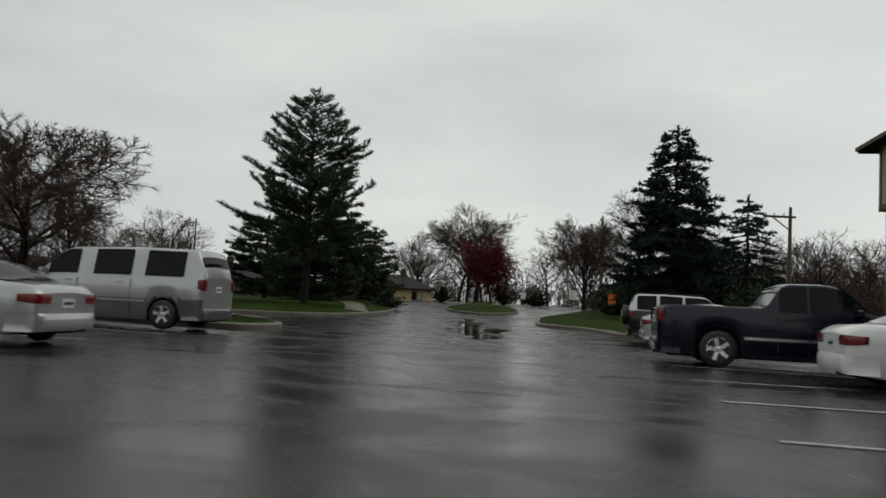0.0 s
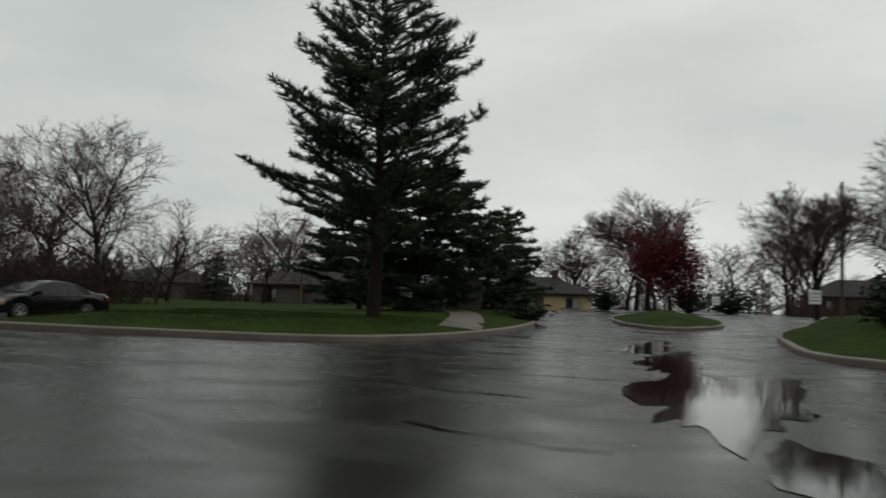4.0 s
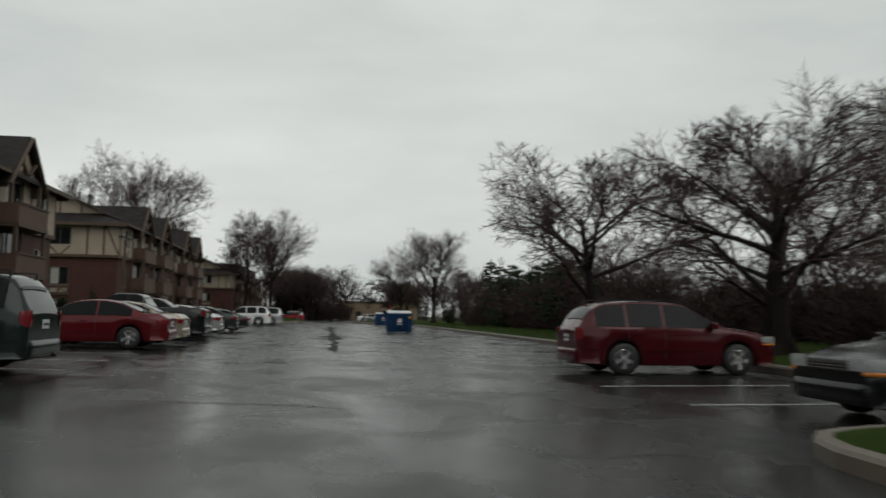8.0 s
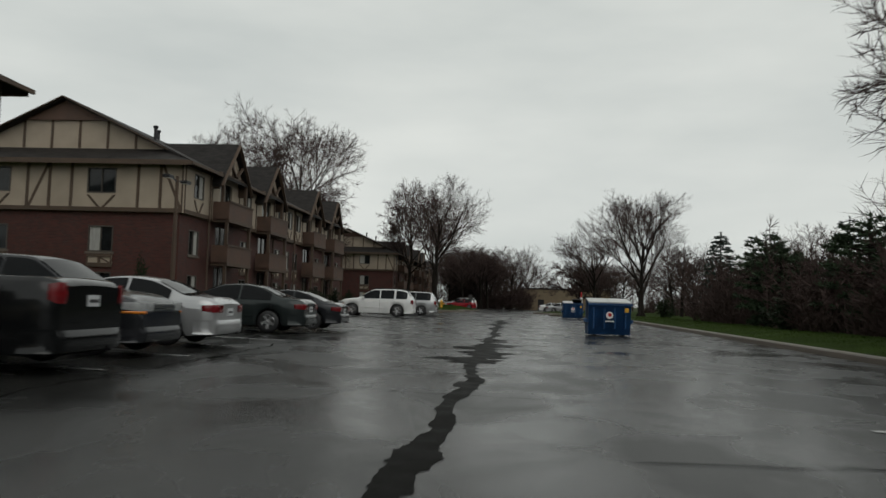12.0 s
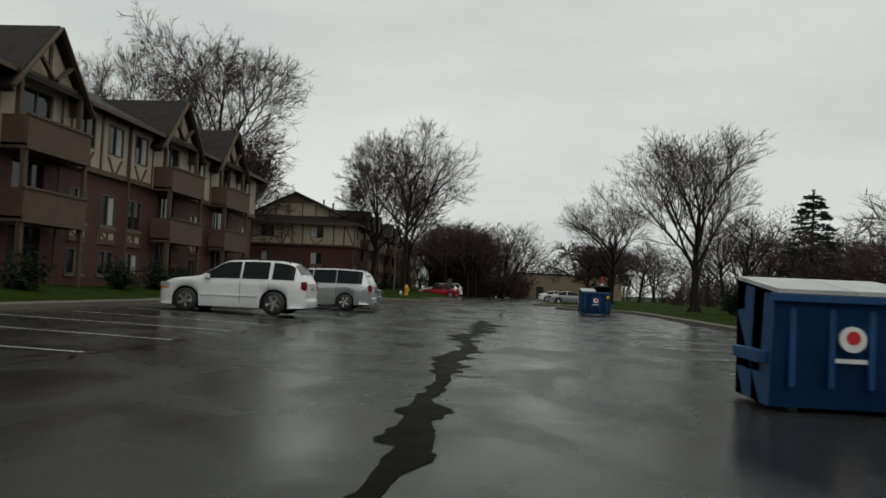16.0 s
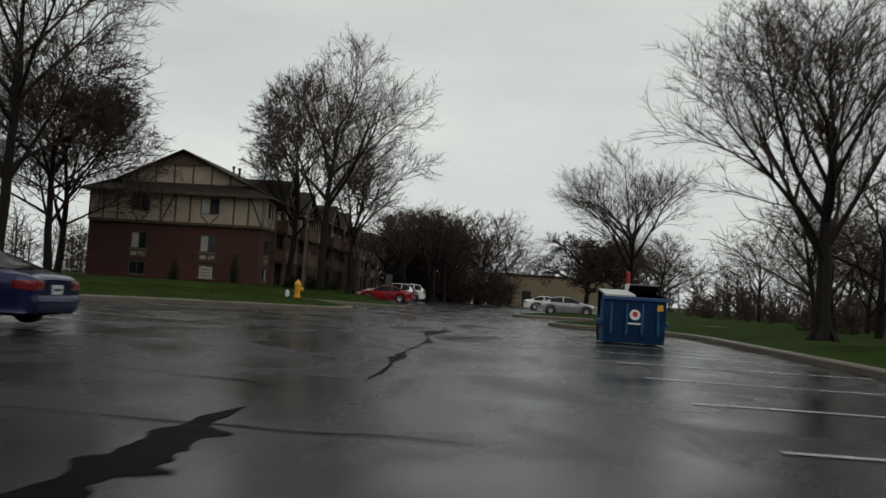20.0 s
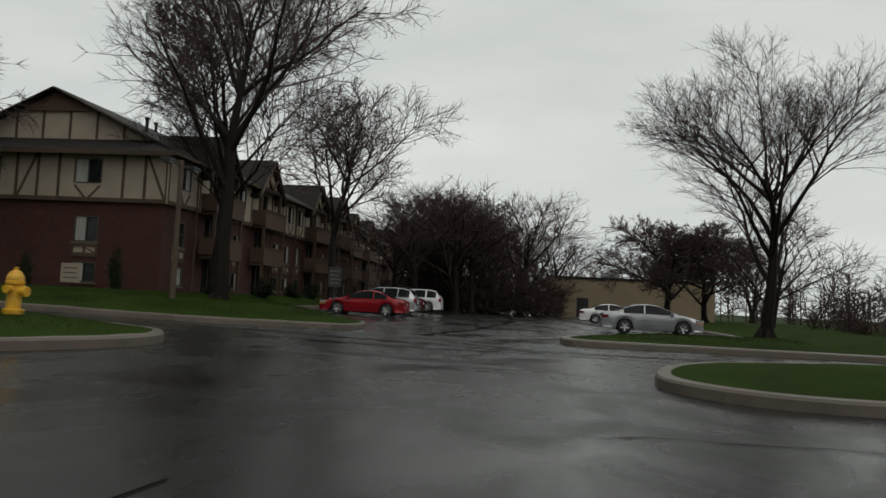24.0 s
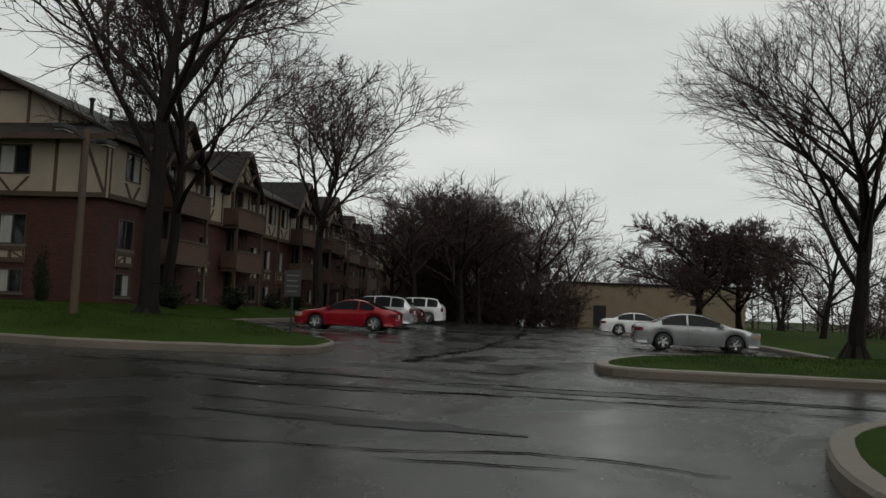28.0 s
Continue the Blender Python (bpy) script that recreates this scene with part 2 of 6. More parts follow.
def part(name, bm, material, parent, label="", smooth=False):
    ob = new(name, bm if isinstance(bm, bpy.types.Mesh) else mesh_of(bm, name, material, smooth))
    ob.parent = parent
    if label:
        tagged(ob, label)
    return ob


def thing(name, label, category, group="", kind="", m=None):
    ob = new(name)
    ob.empty_display_size = 0.2
    tagged(ob, label, category, group, kind)
    if m is not None:
        ob.matrix_world = m
    return ob


def solid(name, bm, material, label, category="", group="", kind="", m=None, smooth=False):
    ob = new(name, mesh_of(bm, name, material, smooth))
    tagged(ob, label, category, group, kind)
    if m is not None:
        ob.matrix_world = m
    return ob


def box(x0, x1, y0, y1, z0, z1, bm=None, bevel=0.0):
    own = bmesh.new() if bm is None or bevel else bm
    v = [own.verts.new((x, y, z)) for z in (z0, z1) for x, y in ((x0, y0), (x1, y0), (x1, y1), (x0, y1))]
    for f in ((3, 2, 1, 0), (4, 5, 6, 7), (0, 1, 5, 4), (1, 2, 6, 5), (2, 3, 7, 6), (3, 0, 4, 7)):
        own.faces.new([v[i] for i in f])
    if bevel:
        bmesh.ops.bevel(own, geom=own.edges[:], offset=bevel, segments=2, affect="EDGES", profile=0.6)
        if bm is not None:
            tmp = bpy.data.meshes.new("t")
            own.to_mesh(tmp)
            own.free()
            bm.from_mesh(tmp)
            bpy.data.meshes.remove(tmp)
            return bm
    return own


def beam(bm, a, b, w, d=None, up=(0, 0, 1)):
    """A square bar from a to b, w wide and d deep."""
    a, b = Vector(a), Vector(b)
    ax = (b - a).normalized()
    s = ax.cross(Vector(up))
    s = s.normalized() if s.length > 1e-4 else Vector((1, 0, 0))
    u = s.cross(ax)
    d = d or w
    v = [bm.verts.new(p + s * (i * w / 2) + u * (j * d / 2)) for p in (a, b) for i, j in ((-1, -1), (1, -1), (1, 1), (-1, 1))]
    for f in ((3, 2, 1, 0), (4, 5, 6, 7), (0, 1, 5, 4), (1, 2, 6, 5), (2, 3, 7, 6), (3, 0, 4, 7)):
        bm.faces.new([v[i] for i in f])
    return bm


def lathe(profile, n=16, axis="z", bm=None):
    """A turned form: profile rows of (radius, height)."""
    bm = bm or bmesh.new()
    rings = []
    for r, h in profile:
        ring = []
        for k in range(n):
            c, s = math.cos(2 * math.pi * k / n) * r, math.sin(2 * math.pi * k / n) * r
            ring.append(bm.verts.new((c, s, h) if axis == "z" else ((c, h, s) if axis == "y" else (h, c, s))))
        rings.append(ring)
    for a, b in zip(rings, rings[1:]):
        for k in range(n):
            bm.faces.new((a[k], a[(k + 1) % n], b[(k + 1) % n], b[k]))
    bm.faces.new(rings[0][::-1])
    bm.faces.new(rings[-1])
    bmesh.ops.recalc_face_normals(bm, faces=bm.faces)
    return bm


def raw(name, verts, faces, material, smooth=False):
    me = bpy.data.meshes.new(name)
    me.from_pydata(verts, [], faces)
    me.materials.append(material)
    if smooth:
        me.polygons.foreach_set("use_smooth", [True] * len(me.polygons))
    me.update()
    return me


def slope(x, y):
    """The lot drains to a seam at x = -2.3; west of it the paving climbs gently."""
    s = min(1, max(0.3, 0.3 + 0.7 * (y + 24) / 10))
    u = min(1, max(0, (x - 8) / 60))
    east = 0.9 * u * u * (3 - 2 * u) * min(1, max(0, (-6 - y) / 8))
    return s * 0.022 * min(max(0.0, -x - 2.3), 16) + east


# ---- the ground and the paving ----
from mathutils import geometry


def inside(poly, x, y):
    hit = False
    for (x0, y0), (x1, y1) in zip(poly, poly[1:] + poly[:1]):
        if (y0 > y) != (y1 > y) and x < (x1 - x0) * (y - y0) / (y1 - y0) + x0:
            hit = not hit
    return hit


SEGMENTS = {}


def edge_distance(path, x, y):
    key = id(path)
    if key not in SEGMENTS or SEGMENTS[key][0] is not path:
        p = np.array(path, float)
        d = p[1:] - p[:-1]
        SEGMENTS[key] = path, p[:-1], d, (d * d).sum(1) + 1e-9
    _, p, d, q = SEGMENTS[key]
    rx, ry = x - p[:, 0], y - p[:, 1]
    t = np.clip((rx * d[:, 0] + ry * d[:, 1]) / q, 0, 1)
    return float(np.sqrt(((rx - t * d[:, 0]) ** 2 + (ry - t * d[:, 1]) ** 2).min()))


def rounded(pts, times=2):
    """Corner-cutting of an open path, ends kept."""
    for _ in range(times):
        out = [pts[0]]
        for (x0, y0), (x1, y1) in zip(pts, pts[1:]):
            out += [(x0 * 0.75 + x1 * 0.25, y0 * 0.75 + y1 * 0.25), (x0 * 0.25 + x1 * 0.75, y0 * 0.25 + y1 * 0.75)]
        pts = out + [pts[-1]]
    return pts


def resample(pts, step):
    out = [pts[0]]
    for (x0, y0), (x1, y1) in zip(pts, pts[1:]):
        n = max(1, round(math.hypot(x1 - x0, y1 - y0) / step))
        out += [(x0 + (x1 - x0) * k / n, y0 + (y1 - y0) * k / n) for k in range(1, n + 1)]
    return out


def lawn(name, kerbed, back, rise, label, step=1.2, mound=3.0, kerb=True, broad=0.31):
    """Grass behind a concrete kerb. kerbed: the kerb's line; back: the corners that close it; rise: how far the grass swells."""
    line = resample(rounded(kerbed), 0.7)
    poly = line + resample([line[-1], *back, line[0]], 3.0)[1:-1]
    xs, ys = [p[0] for p in poly], [p[1] for p in poly]
    pts, closed = list(poly), poly + poly[:1]
    rng = random.Random(name)
    nx, ny = int((max(xs) - min(xs)) / step), int((max(ys) - min(ys)) / step)
    for i in range(1, nx):
        for j in range(1, ny):
            x, y = min(xs) + (i + rng.uniform(-0.3, 0.3)) * step, min(ys) + (j + rng.uniform(-0.3, 0.3)) * step
            if inside(poly, x, y) and edge_distance(closed, x, y) > 0.4:
                pts.append((x, y))
    n = len(poly)
    v, _, f, *_ = geometry.delaunay_2d_cdt([Vector(p) for p in pts], [(k, (k + 1) % n) for k in range(n)], [], 1, 1e-4)

    def height(x, y):
        d = min(1, edge_distance(line, x, y) / mound)
        return slope(x, y) + 0.172 + rise * d * d * (3 - 2 * d) + 0.04 * noise.noise((x * 0.4, y * 0.4, 0)) * d

    me = raw(name, [(p.x, p.y, height(p.x, p.y)) for p in v], f, GRASS, True)
    ob = new(name, me)
    tagged(ob, label, "lawn", kind="structure")
    if kerb:
        verts, faces = [], []
        prof = [(-0.03, -0.15), (-0.02, 0.145), (0.01, 0.185), (broad - 0.02, 0.195), (broad, 0.17), (broad, -0.1)]
        mid = sum(xs) / len(xs), sum(ys) / len(ys)
        for k, (x, y) in enumerate(line):
            a, b = line[max(0, k - 1)], line[min(len(line) - 1, k + 1)]
            tx, ty = b[0] - a[0], b[1] - a[1]
            ln = math.hypot(tx, ty) or 1
            nx_, ny_ = -ty / ln, tx / ln
            side = 1 if inside(poly, x + nx_ * 0.3, y + ny_ * 0.3) else -1
            wob = 0.008 * noise.noise((x * 0.9, y * 0.9, 3))
            for o, h in prof:
                verts.append((x + side * nx_ * o, y + side * ny_ * o, slope(x, y) + h + wob))
        m = len(prof)
        for k in range(len(line) - 1):
            for j in range(m - 1):
                faces.append((k * m + j, k * m + j + 1, (k + 1) * m + j + 1, (k + 1) * m + j))
        ob = new("kerb", raw("kerb", verts, faces, CONCRETE))
        tagged(ob, "rain-wet pale concrete kerb edging the " + name.replace("_", " "), "kerb", kind="structure")
    return height, poly, line


def sheet(name, x0, x1, y0, y1, step, material, zf, label, category="ground"):
    nx, ny = int((x1 - x0) / step), int((y1 - y0) / step)
    verts = [(x0 + (x1 - x0) * i / nx, y0 + (y1 - y0) * j / ny, 0) for j in range(ny + 1) for i in range(nx + 1)]
    verts = [(x, y, zf(x, y)) for x, y, _ in verts]
    w = nx + 1
    faces = [(j * w + i, j * w + i + 1, (j + 1) * w + i + 1, (j + 1) * w + i) for j in range(ny) for i in range(nx)]
    ob = new(name, raw(name, verts, faces, material, True))
    return tagged(ob, label, category, kind="structure")


sheet("ground", -900, 900, -800, 1000, 100, EARTH, lambda x, y: -0.12, "dull green and brown ground reaching the horizon")
sheet("road", -60, 130, -80, 200, 1.0, ASPHALT, lambda x, y: slope(x, y) + 0.015 * noise.noise((x * 0.25, y * 0.25, 7)), "dark rain-wet asphalt of a car park with patches and cracks", "road")

lawn_pine = lawn("lawn", [(7.9, -8.2), (3.0, -8.4), (1.5, -9.3), (1.8, -12.6), (2.6, -16.3), (3.6, -19.6), (6.0, -21.0), (9.5, -21.4), (15.5, -21.4), (25, -20.2), (33, -17.5)],
                 [(60, -12.0), (60, -8.0)], 0.35, "wet green lawn round a tall pine", step=1.6, broad=0.17)
lawn_east = lawn("lawn_strip", [(7.7, -7.9), (7.7, 20), (7.8, 60), (7.6, 84), (7.3, 87.5), (5.6, 89.7), (3.4, 89.9), (2.3, 91.3), (2.4, 93.2), (3.2, 95.6), (5.2, 97.4), (9.0, 98.3), (45, 99.5)],
                 [(60.1, 99.6), (60.1, -7.85)], 0.22, "wet green verge along the parking bays", step=1.6, broad=0.24)
lawn_far = lawn("lawn_far", [(45, 103.4), (8.0, 103.5), (3.4, 103.4), (1.3, 103.4), (0.9, 105.0), (1.5, 107.4), (2.6, 109.8), (4.5, 110.9), (8.6, 111.3), (9.0, 113), (9.1, 150)],
                [(45, 150)], 0.2, "wet green grass behind a kerbed island", step=1.8)
lawn_west = lawn("lawn_front", [(-14.0, -18.0), (-14.0, 40), (-14.0, 76), (-13.6, 80.5), (-11.6, 84.6), (-9.2, 87.6), (-7.4, 90.0), (-6.7, 92.2), (-6.8, 94.0), (-7.8, 95.4), (-10.5, 96.1), (-58, 96.6)],
                 [(-58, -16), (-20, -18.5)], 0.25, "wet lawn in front of the brick apartments", step=1.6)
lawn_north = lawn("lawn_corner", [(-58, 101.0), (-11.2, 101.1), (-9.0, 102.0), (-7.6, 103.1), (-6.0, 103.7), (-5.6, 105.6), (-6.2, 108.2), (-8.2, 110.2), (-12.2, 111.2), (-13.6, 112.6), (-13.8, 116), (-13.8, 152)],
                  [(-58, 152)], 0.42, "wet lawn with trees before the far apartments", step=1.6)
lawn_nose = lawn("lawn_island", [(-13.9, -19.0), (-14.0, -24.6), (-13.2, -25.4), (-11.2, -25.3), (-9.9, -24.5), (-9.4, -23.0), (-9.0, -20.5), (-8.7, -17.6)],
                 [(-9.5, -16.5), (-13.4, -16.5)], 0.15, "small kerbed grass island ending a parking row", step=0.9, mound=1.5, broad=0.2)
lawn_back = lawn("lawn_back", [(-60, -19.6), (-30, -19.5), (-14.2, -19.4)], [(-14.4, -18.2), (-20, -18.0), (-58, -15.5)], 0.1, "grass strip behind a parking row", step=1.6)
lawn_south = lawn("lawn_south", [(-60, -44.4), (-20, -44.2), (-2.5, -43.4), (-2.2, -37.0), (-1.2, -35.9), (1.5, -35.6), (5.0, -34.6), (6.6, -33.0), (8.6, -32.0), (14, -31.6), (23, -31.3), (34, -33.0), (60, -36)],
                  [(60, -78), (-60, -78)], 0.3, "wet grass bank beside the drive", step=2.0)
lawn_median = lawn("lawn_median", [(44, -21.8), (36, -21.8), (28.5, -23.7), (24.6, -26.0), (24.6, -27.3), (29, -29.0), (36, -28.8), (42, -27.4), (45.5, -24.5), (44, -21.8)], [], 0.5, "low grassy island in the middle of the drive", step=1.2)

# parking stripes
def stripe(x0, y0, x1, y1, w=0.1):
    n = max(2, int(math.hypot(x1 - x0, y1 - y0) / 0.5))
    tx, ty = x1 - x0, y1 - y0
    ln = math.hypot(tx, ty)
    ox, oy = -ty / ln * w / 2, tx / ln * w / 2
    verts, faces = [], []
    for k in range(n + 1):
        x, y = x0 + tx * k / n, y0 + ty * k / n
        j = 0.012 * noise.noise((x * 3, y * 3, 1))
        for s in (1, -1):
            px, py = x + s * ox, y + s * oy + j
            verts.append((px, py, slope(px, py) + 0.015 * noise.noise((px * 0.25, py * 0.25, 7)) + 0.012))
    faces = [(2 * k, 2 * k + 1, 2 * k + 3, 2 * k + 2) for k in range(n)]
    ob = new("parking_line", raw("parking_line", verts, faces, STRIPE))
    tagged(ob, "worn white painted parking line on wet asphalt", "line", "bay lines", "structure")


for k in range(-2, 26):
    y = 3.0 + 3.03 * k
    if y < 78:
        stripe(-13.0, y, -7.6, y)
for k in range(0, 9):
    stripe(2.3 if k > 1 else 2.6, -8.2 + 3.03 * k, 7.4, -8.2 + 3.03 * k)
for k in range(0, 14):
    stripe(2.4, 45.4 + 3.03 * k, 7.4, 45.4 + 3.03 * k)
for k in range(0, 16):
    stripe(-15.0 - 3.03 * k, -25.2, -15.0 - 3.03 * k, -20.0)
for k in range(0, 16):
    stripe(-3.0 - 3.03 * k, -41.5, -3.0 - 3.03 * k, -36.4)
for k in range(0, 12):
    stripe(-13.2, 112.5 + 3.03 * k, -7.8, 112.5 + 3.03 * k)
    stripe(3.2, 112.5 + 3.03 * k, 8.6, 112.5 + 3.03 * k)


def patch(x, y, lx, ly, seed, material, label, name="puddle", lift=0.009):
    """An uneven flat patch on the paving."""
    rng = random.Random(seed)
    n = 40
    ph = [rng.uniform(0, 6.28) for _ in range(4)]
    ring = []
    for k in range(n):
        a = 2 * math.pi * k / n
        r = 1 + 0.22 * math.sin(2 * a + ph[0]) + 0.18 * math.sin(3 * a + ph[1]) + 0.12 * math.sin(7 * a + ph[2]) + 0.10 * math.sin(13 * a + ph[3]) + 0.06 * math.sin(17 * a + ph[1])
        ring.append((x + lx / 2 * r * math.cos(a), y + ly / 2 * r * math.sin(a)))
    grid = list(ring)
    for i in range(-6, 7):
        for j in range(-6, 7):
            p = (x + i * lx / 9, y + j * ly / 9)
            if inside(ring, *p):
                grid.append(p)
    v, _, f, *_ = geometry.delaunay_2d_cdt([Vector(p) for p in grid], [(k, (k + 1) % n) for k in range(n)], [], 1, 1e-4)
    me = raw(name, [(p.x, p.y, slope(p.x, p.y) + 0.015 * noise.noise((p.x * 0.25, p.y * 0.25, 7)) + lift) for p in v], f, material, True)
    tagged(new(name, me), label, name.replace("_", " "), kind="structure")


# the worn, crumbled seam down the lane: dark reflection in its water painted near-black, wider where slabs have broken
# away
def worn_seam(y0, y1, x_of, base, breaks, seed, label):
    """breaks: rows of (y, half length, extra half width to the west, the same to the east)."""
    V, F = [], []
    n = int((y1 - y0) / 0.11)
    for k in range(n + 1):
        y = y0 + (y1 - y0) * k / n
        rag = []
        for q in (0, 1):
            c, f = divmod(y * 2.6 + 0.5 * q, 1)
            a, b = (random.Random(int(c + d) * 7 + seed + 400 * q).uniform(-0.5, 0.6) for d in (0, 1))
            f = min(1, f * 3.2)
            rag.append(a + (b - a) * f + noise.noise((y * 9.0, seed + q, 2)) * 0.3)
        west = east = base * min(1, (y - y0) / 0.8, (y1 - y) / 0.8)
        for yc, hl, w, e in breaks:
            f = max(0, 1 - ((y - yc) / hl) ** 2) ** 0.5
            west, east = west + w * f * (1 + rag[0]), east + e * f * (1 + rag[1])
        west, east = max(0.015, west * (1 + 0.75 * rag[0])), max(0.015, east * (1 + 0.75 * rag[1]))
        x = x_of(y)
        for px_ in (x - west, x + (east - west) * 0.3, x + east):
            V.append((px_, y, slope(px_, y) + 0.015 * noise.noise((px_ * 0.25, y * 0.25, 7)) + 0.010))
    F = [(3 * k + j, 3 * k + j + 1, 3 * k + j + 4, 3 * k + j + 3) for k in range(n) for j in (0, 1)]
    tagged(new("worn_seam", raw("worn_seam", V, F, POOL)), label, "seam", kind="structure")


worn_seam(10.5, 64.0, lambda y: -2.38 + 0.3 * noise.noise((y * 0.28, 3, 5)), 0.11,
          ((13.0, 1.0, 0.05, 0.06), (19.0, 1.6, 0.06, 0.06), (24.4, 1.0, 0.45, 0.2), (26.2, 0.9, 0.15, 0.3), (28.0, 1.5, 0.5, 0.4), (30.4, 1.2, 0.1, 0.45), (33.5, 1.4, 0.12, 0.3), (38.5, 1.6, 0.09, 0.16), (46.0, 3.0, 0.14, 0.16),
           (52.0, 2.0, 0.16, 0.16), (55.2, 1.3, 0.24, 0.16), (57.2, 1.6, 0.22, 0.28), (59.4, 1.5, 0.18, 0.55), (62.0, 0.8, 0.08, 0.3)), 11, "ragged strip of water in the broken lane seam, its dark reflection painted near-black")
worn_seam(67.0, 84.0, lambda y: -1.75 + 0.4 * noise.noise((y * 0.3, 9, 5)), 0.025, ((70.5, 1.0, 0.06, 0.07), (75.5, 0.9, 0.04, 0.08), (80.0, 1.6, 0.18, 0.10)), 17, "thin strip of water in the broken lane seam, its dark reflection painted near-black")


def crack(pts, w, seed, label="thin dark crack in the wet asphalt"):
    """A wandering narrow strip of tar and wet dirt."""
    rng = random.Random(seed)
    line = resample(pts, 0.35)
    V, F = [], []
    ox = oy = 0.0
    for k, (x, y) in enumerate(line):
        a, b = line[max(0, k - 1)], line[min(len(line) - 1, k + 1)]
        ln = math.hypot(b[0] - a[0], b[1] - a[1]) or 1
        nx_, ny_ = -(b[1] - a[1]) / ln, (b[0] - a[0]) / ln
        ox, oy = ox * 0.8 + rng.gauss(0, 0.07), oy * 0.8 + rng.gauss(0, 0.07)
        h = w * rng.uniform(0.08, 1.5) * (0.3 if k in (0, len(line) - 1) else 1)
        for s in (h / 2, -h / 2):
            px, py = x + ox + nx_ * s, y + oy + ny_ * s
            V.append((px, py, slope(px, py) + 0.015 * noise.noise((px * 0.25, py * 0.25, 7)) + 0.010))
    F = [(2 * k, 2 * k + 1, 2 * k + 3, 2 * k + 2) for k in range(len(line) - 1)]
    tagged(new("crack", raw("crack", V, F, TAR)), label, "crack", kind="structure")


crack_rng = random.Random(12)
for k in range(34):
    y = -16 + k * 3.4 + crack_rng.uniform(-1, 1)
    x = crack_rng.uniform(-6.5, 1.5)
    crack([(x, y), (x + crack_rng.uniform(1.5, 4.5), y + crack_rng.uniform(-0.6, 0.6))], crack_rng.uniform(0.015, 0.05), k)
for k in range(16):
    x = -32 + k * 3.4
    y = crack_rng.uniform(-34, -27)
    crack([(x, y), (x + crack_rng.uniform(-1, 1), y + crack_rng.uniform(1.5, 4.5))], crack_rng.uniform(0.03, 0.09), k + 60)
crack([(-7.4, -12), (-7.3, 10), (-7.4, 40), (-7.3, 78)], 0.035, 91, "long dark seam at the bays' mouth")
crack([(-6.5, 97.6), (-1, 98.4), (4, 97.9)], 0.11, 93)
crack([(-9, 99.6), (-2, 99.9), (6, 99.4)], 0.12, 94)
crack([(-4.5, 93.0), (0, 93.6), (2, 93.2)], 0.05, 95)
crack([(-3.3, 104), (-2.4, 112), (-1.6, 124), (-1.9, 140)], 0.35, 96, "dark soaked seam down the far lane")

# rough grass beyond the lawns
for fx0, fx1, fy0, fy1 in ((60, 130, -9, 99), (45, 130, 104, 200), (9.2, 45, 150, 200), (-60, -14, 152, 200)):
    sheet("meadow", fx0, fx1, fy0, fy1, 4.0, GRASS, lambda x, y: slope(x, y) + 0.10, "rough wet grass beyond the lawns", "grass")


# ---- apartment buildings ----
def panel_wall(u0, u1, z0, z1, holes, place, thick=0.22):
    """A wall with openings, from u0 to u1 and z0 to z1; place(u, w, z) sets it in space, w going inwards."""
    us = sorted({u0, u1, *[h[0] for h in holes], *[h[1] for h in holes]})
    zs = sorted({z0, z1, *[h[2] for h in holes], *[h[3] for h in holes]})
    bm = bmesh.new()

    def quad(*p):
        bm.faces.new([bm.verts.new(place(*q)) for q in p])

    for a, b in zip(us, us[1:]):
        for c, d in zip(zs, zs[1:]):
            mu, mz = (a + b) / 2, (c + d) / 2
            if not any(h[0] < mu < h[1] and h[2] < mz < h[3] for h in holes):
                quad((a, 0, c), (b, 0, c), (b, 0, d), (a, 0, d))
                quad((a, thick, d), (b, thick, d), (b, thick, c), (a, thick, c))
    for a, b, c, d in [*holes, (u0, u1, z0, z1)]:
        quad((a, 0, c), (a, thick, c), (b, thick, c), (b, 0, c))
        quad((a, 0, d), (b, 0, d), (b, thick, d), (a, thick, d))
        quad((a, 0, c), (a, 0, d), (a, thick, d), (a, thick, c))
        quad((b, 0, c), (b, thick, c), (b, thick, d), (b, 0, d))
    return bm


def tube_box(place, u0, u1, w0, w1, z0, z1):
    bm = bmesh.new()
    v = [bm.verts.new(place(u, w, z)) for z in (z0, z1) for u, w in ((u0, w0), (u1, w0), (u1, w1), (u0, w1))]
    for f in ((3, 2, 1, 0), (4, 5, 6, 7), (0, 1, 5, 4), (1, 2, 6, 5), (2, 3, 7, 6), (3, 0, 4, 7)):
        bm.faces.new([v[i] for i in f])
    return bm


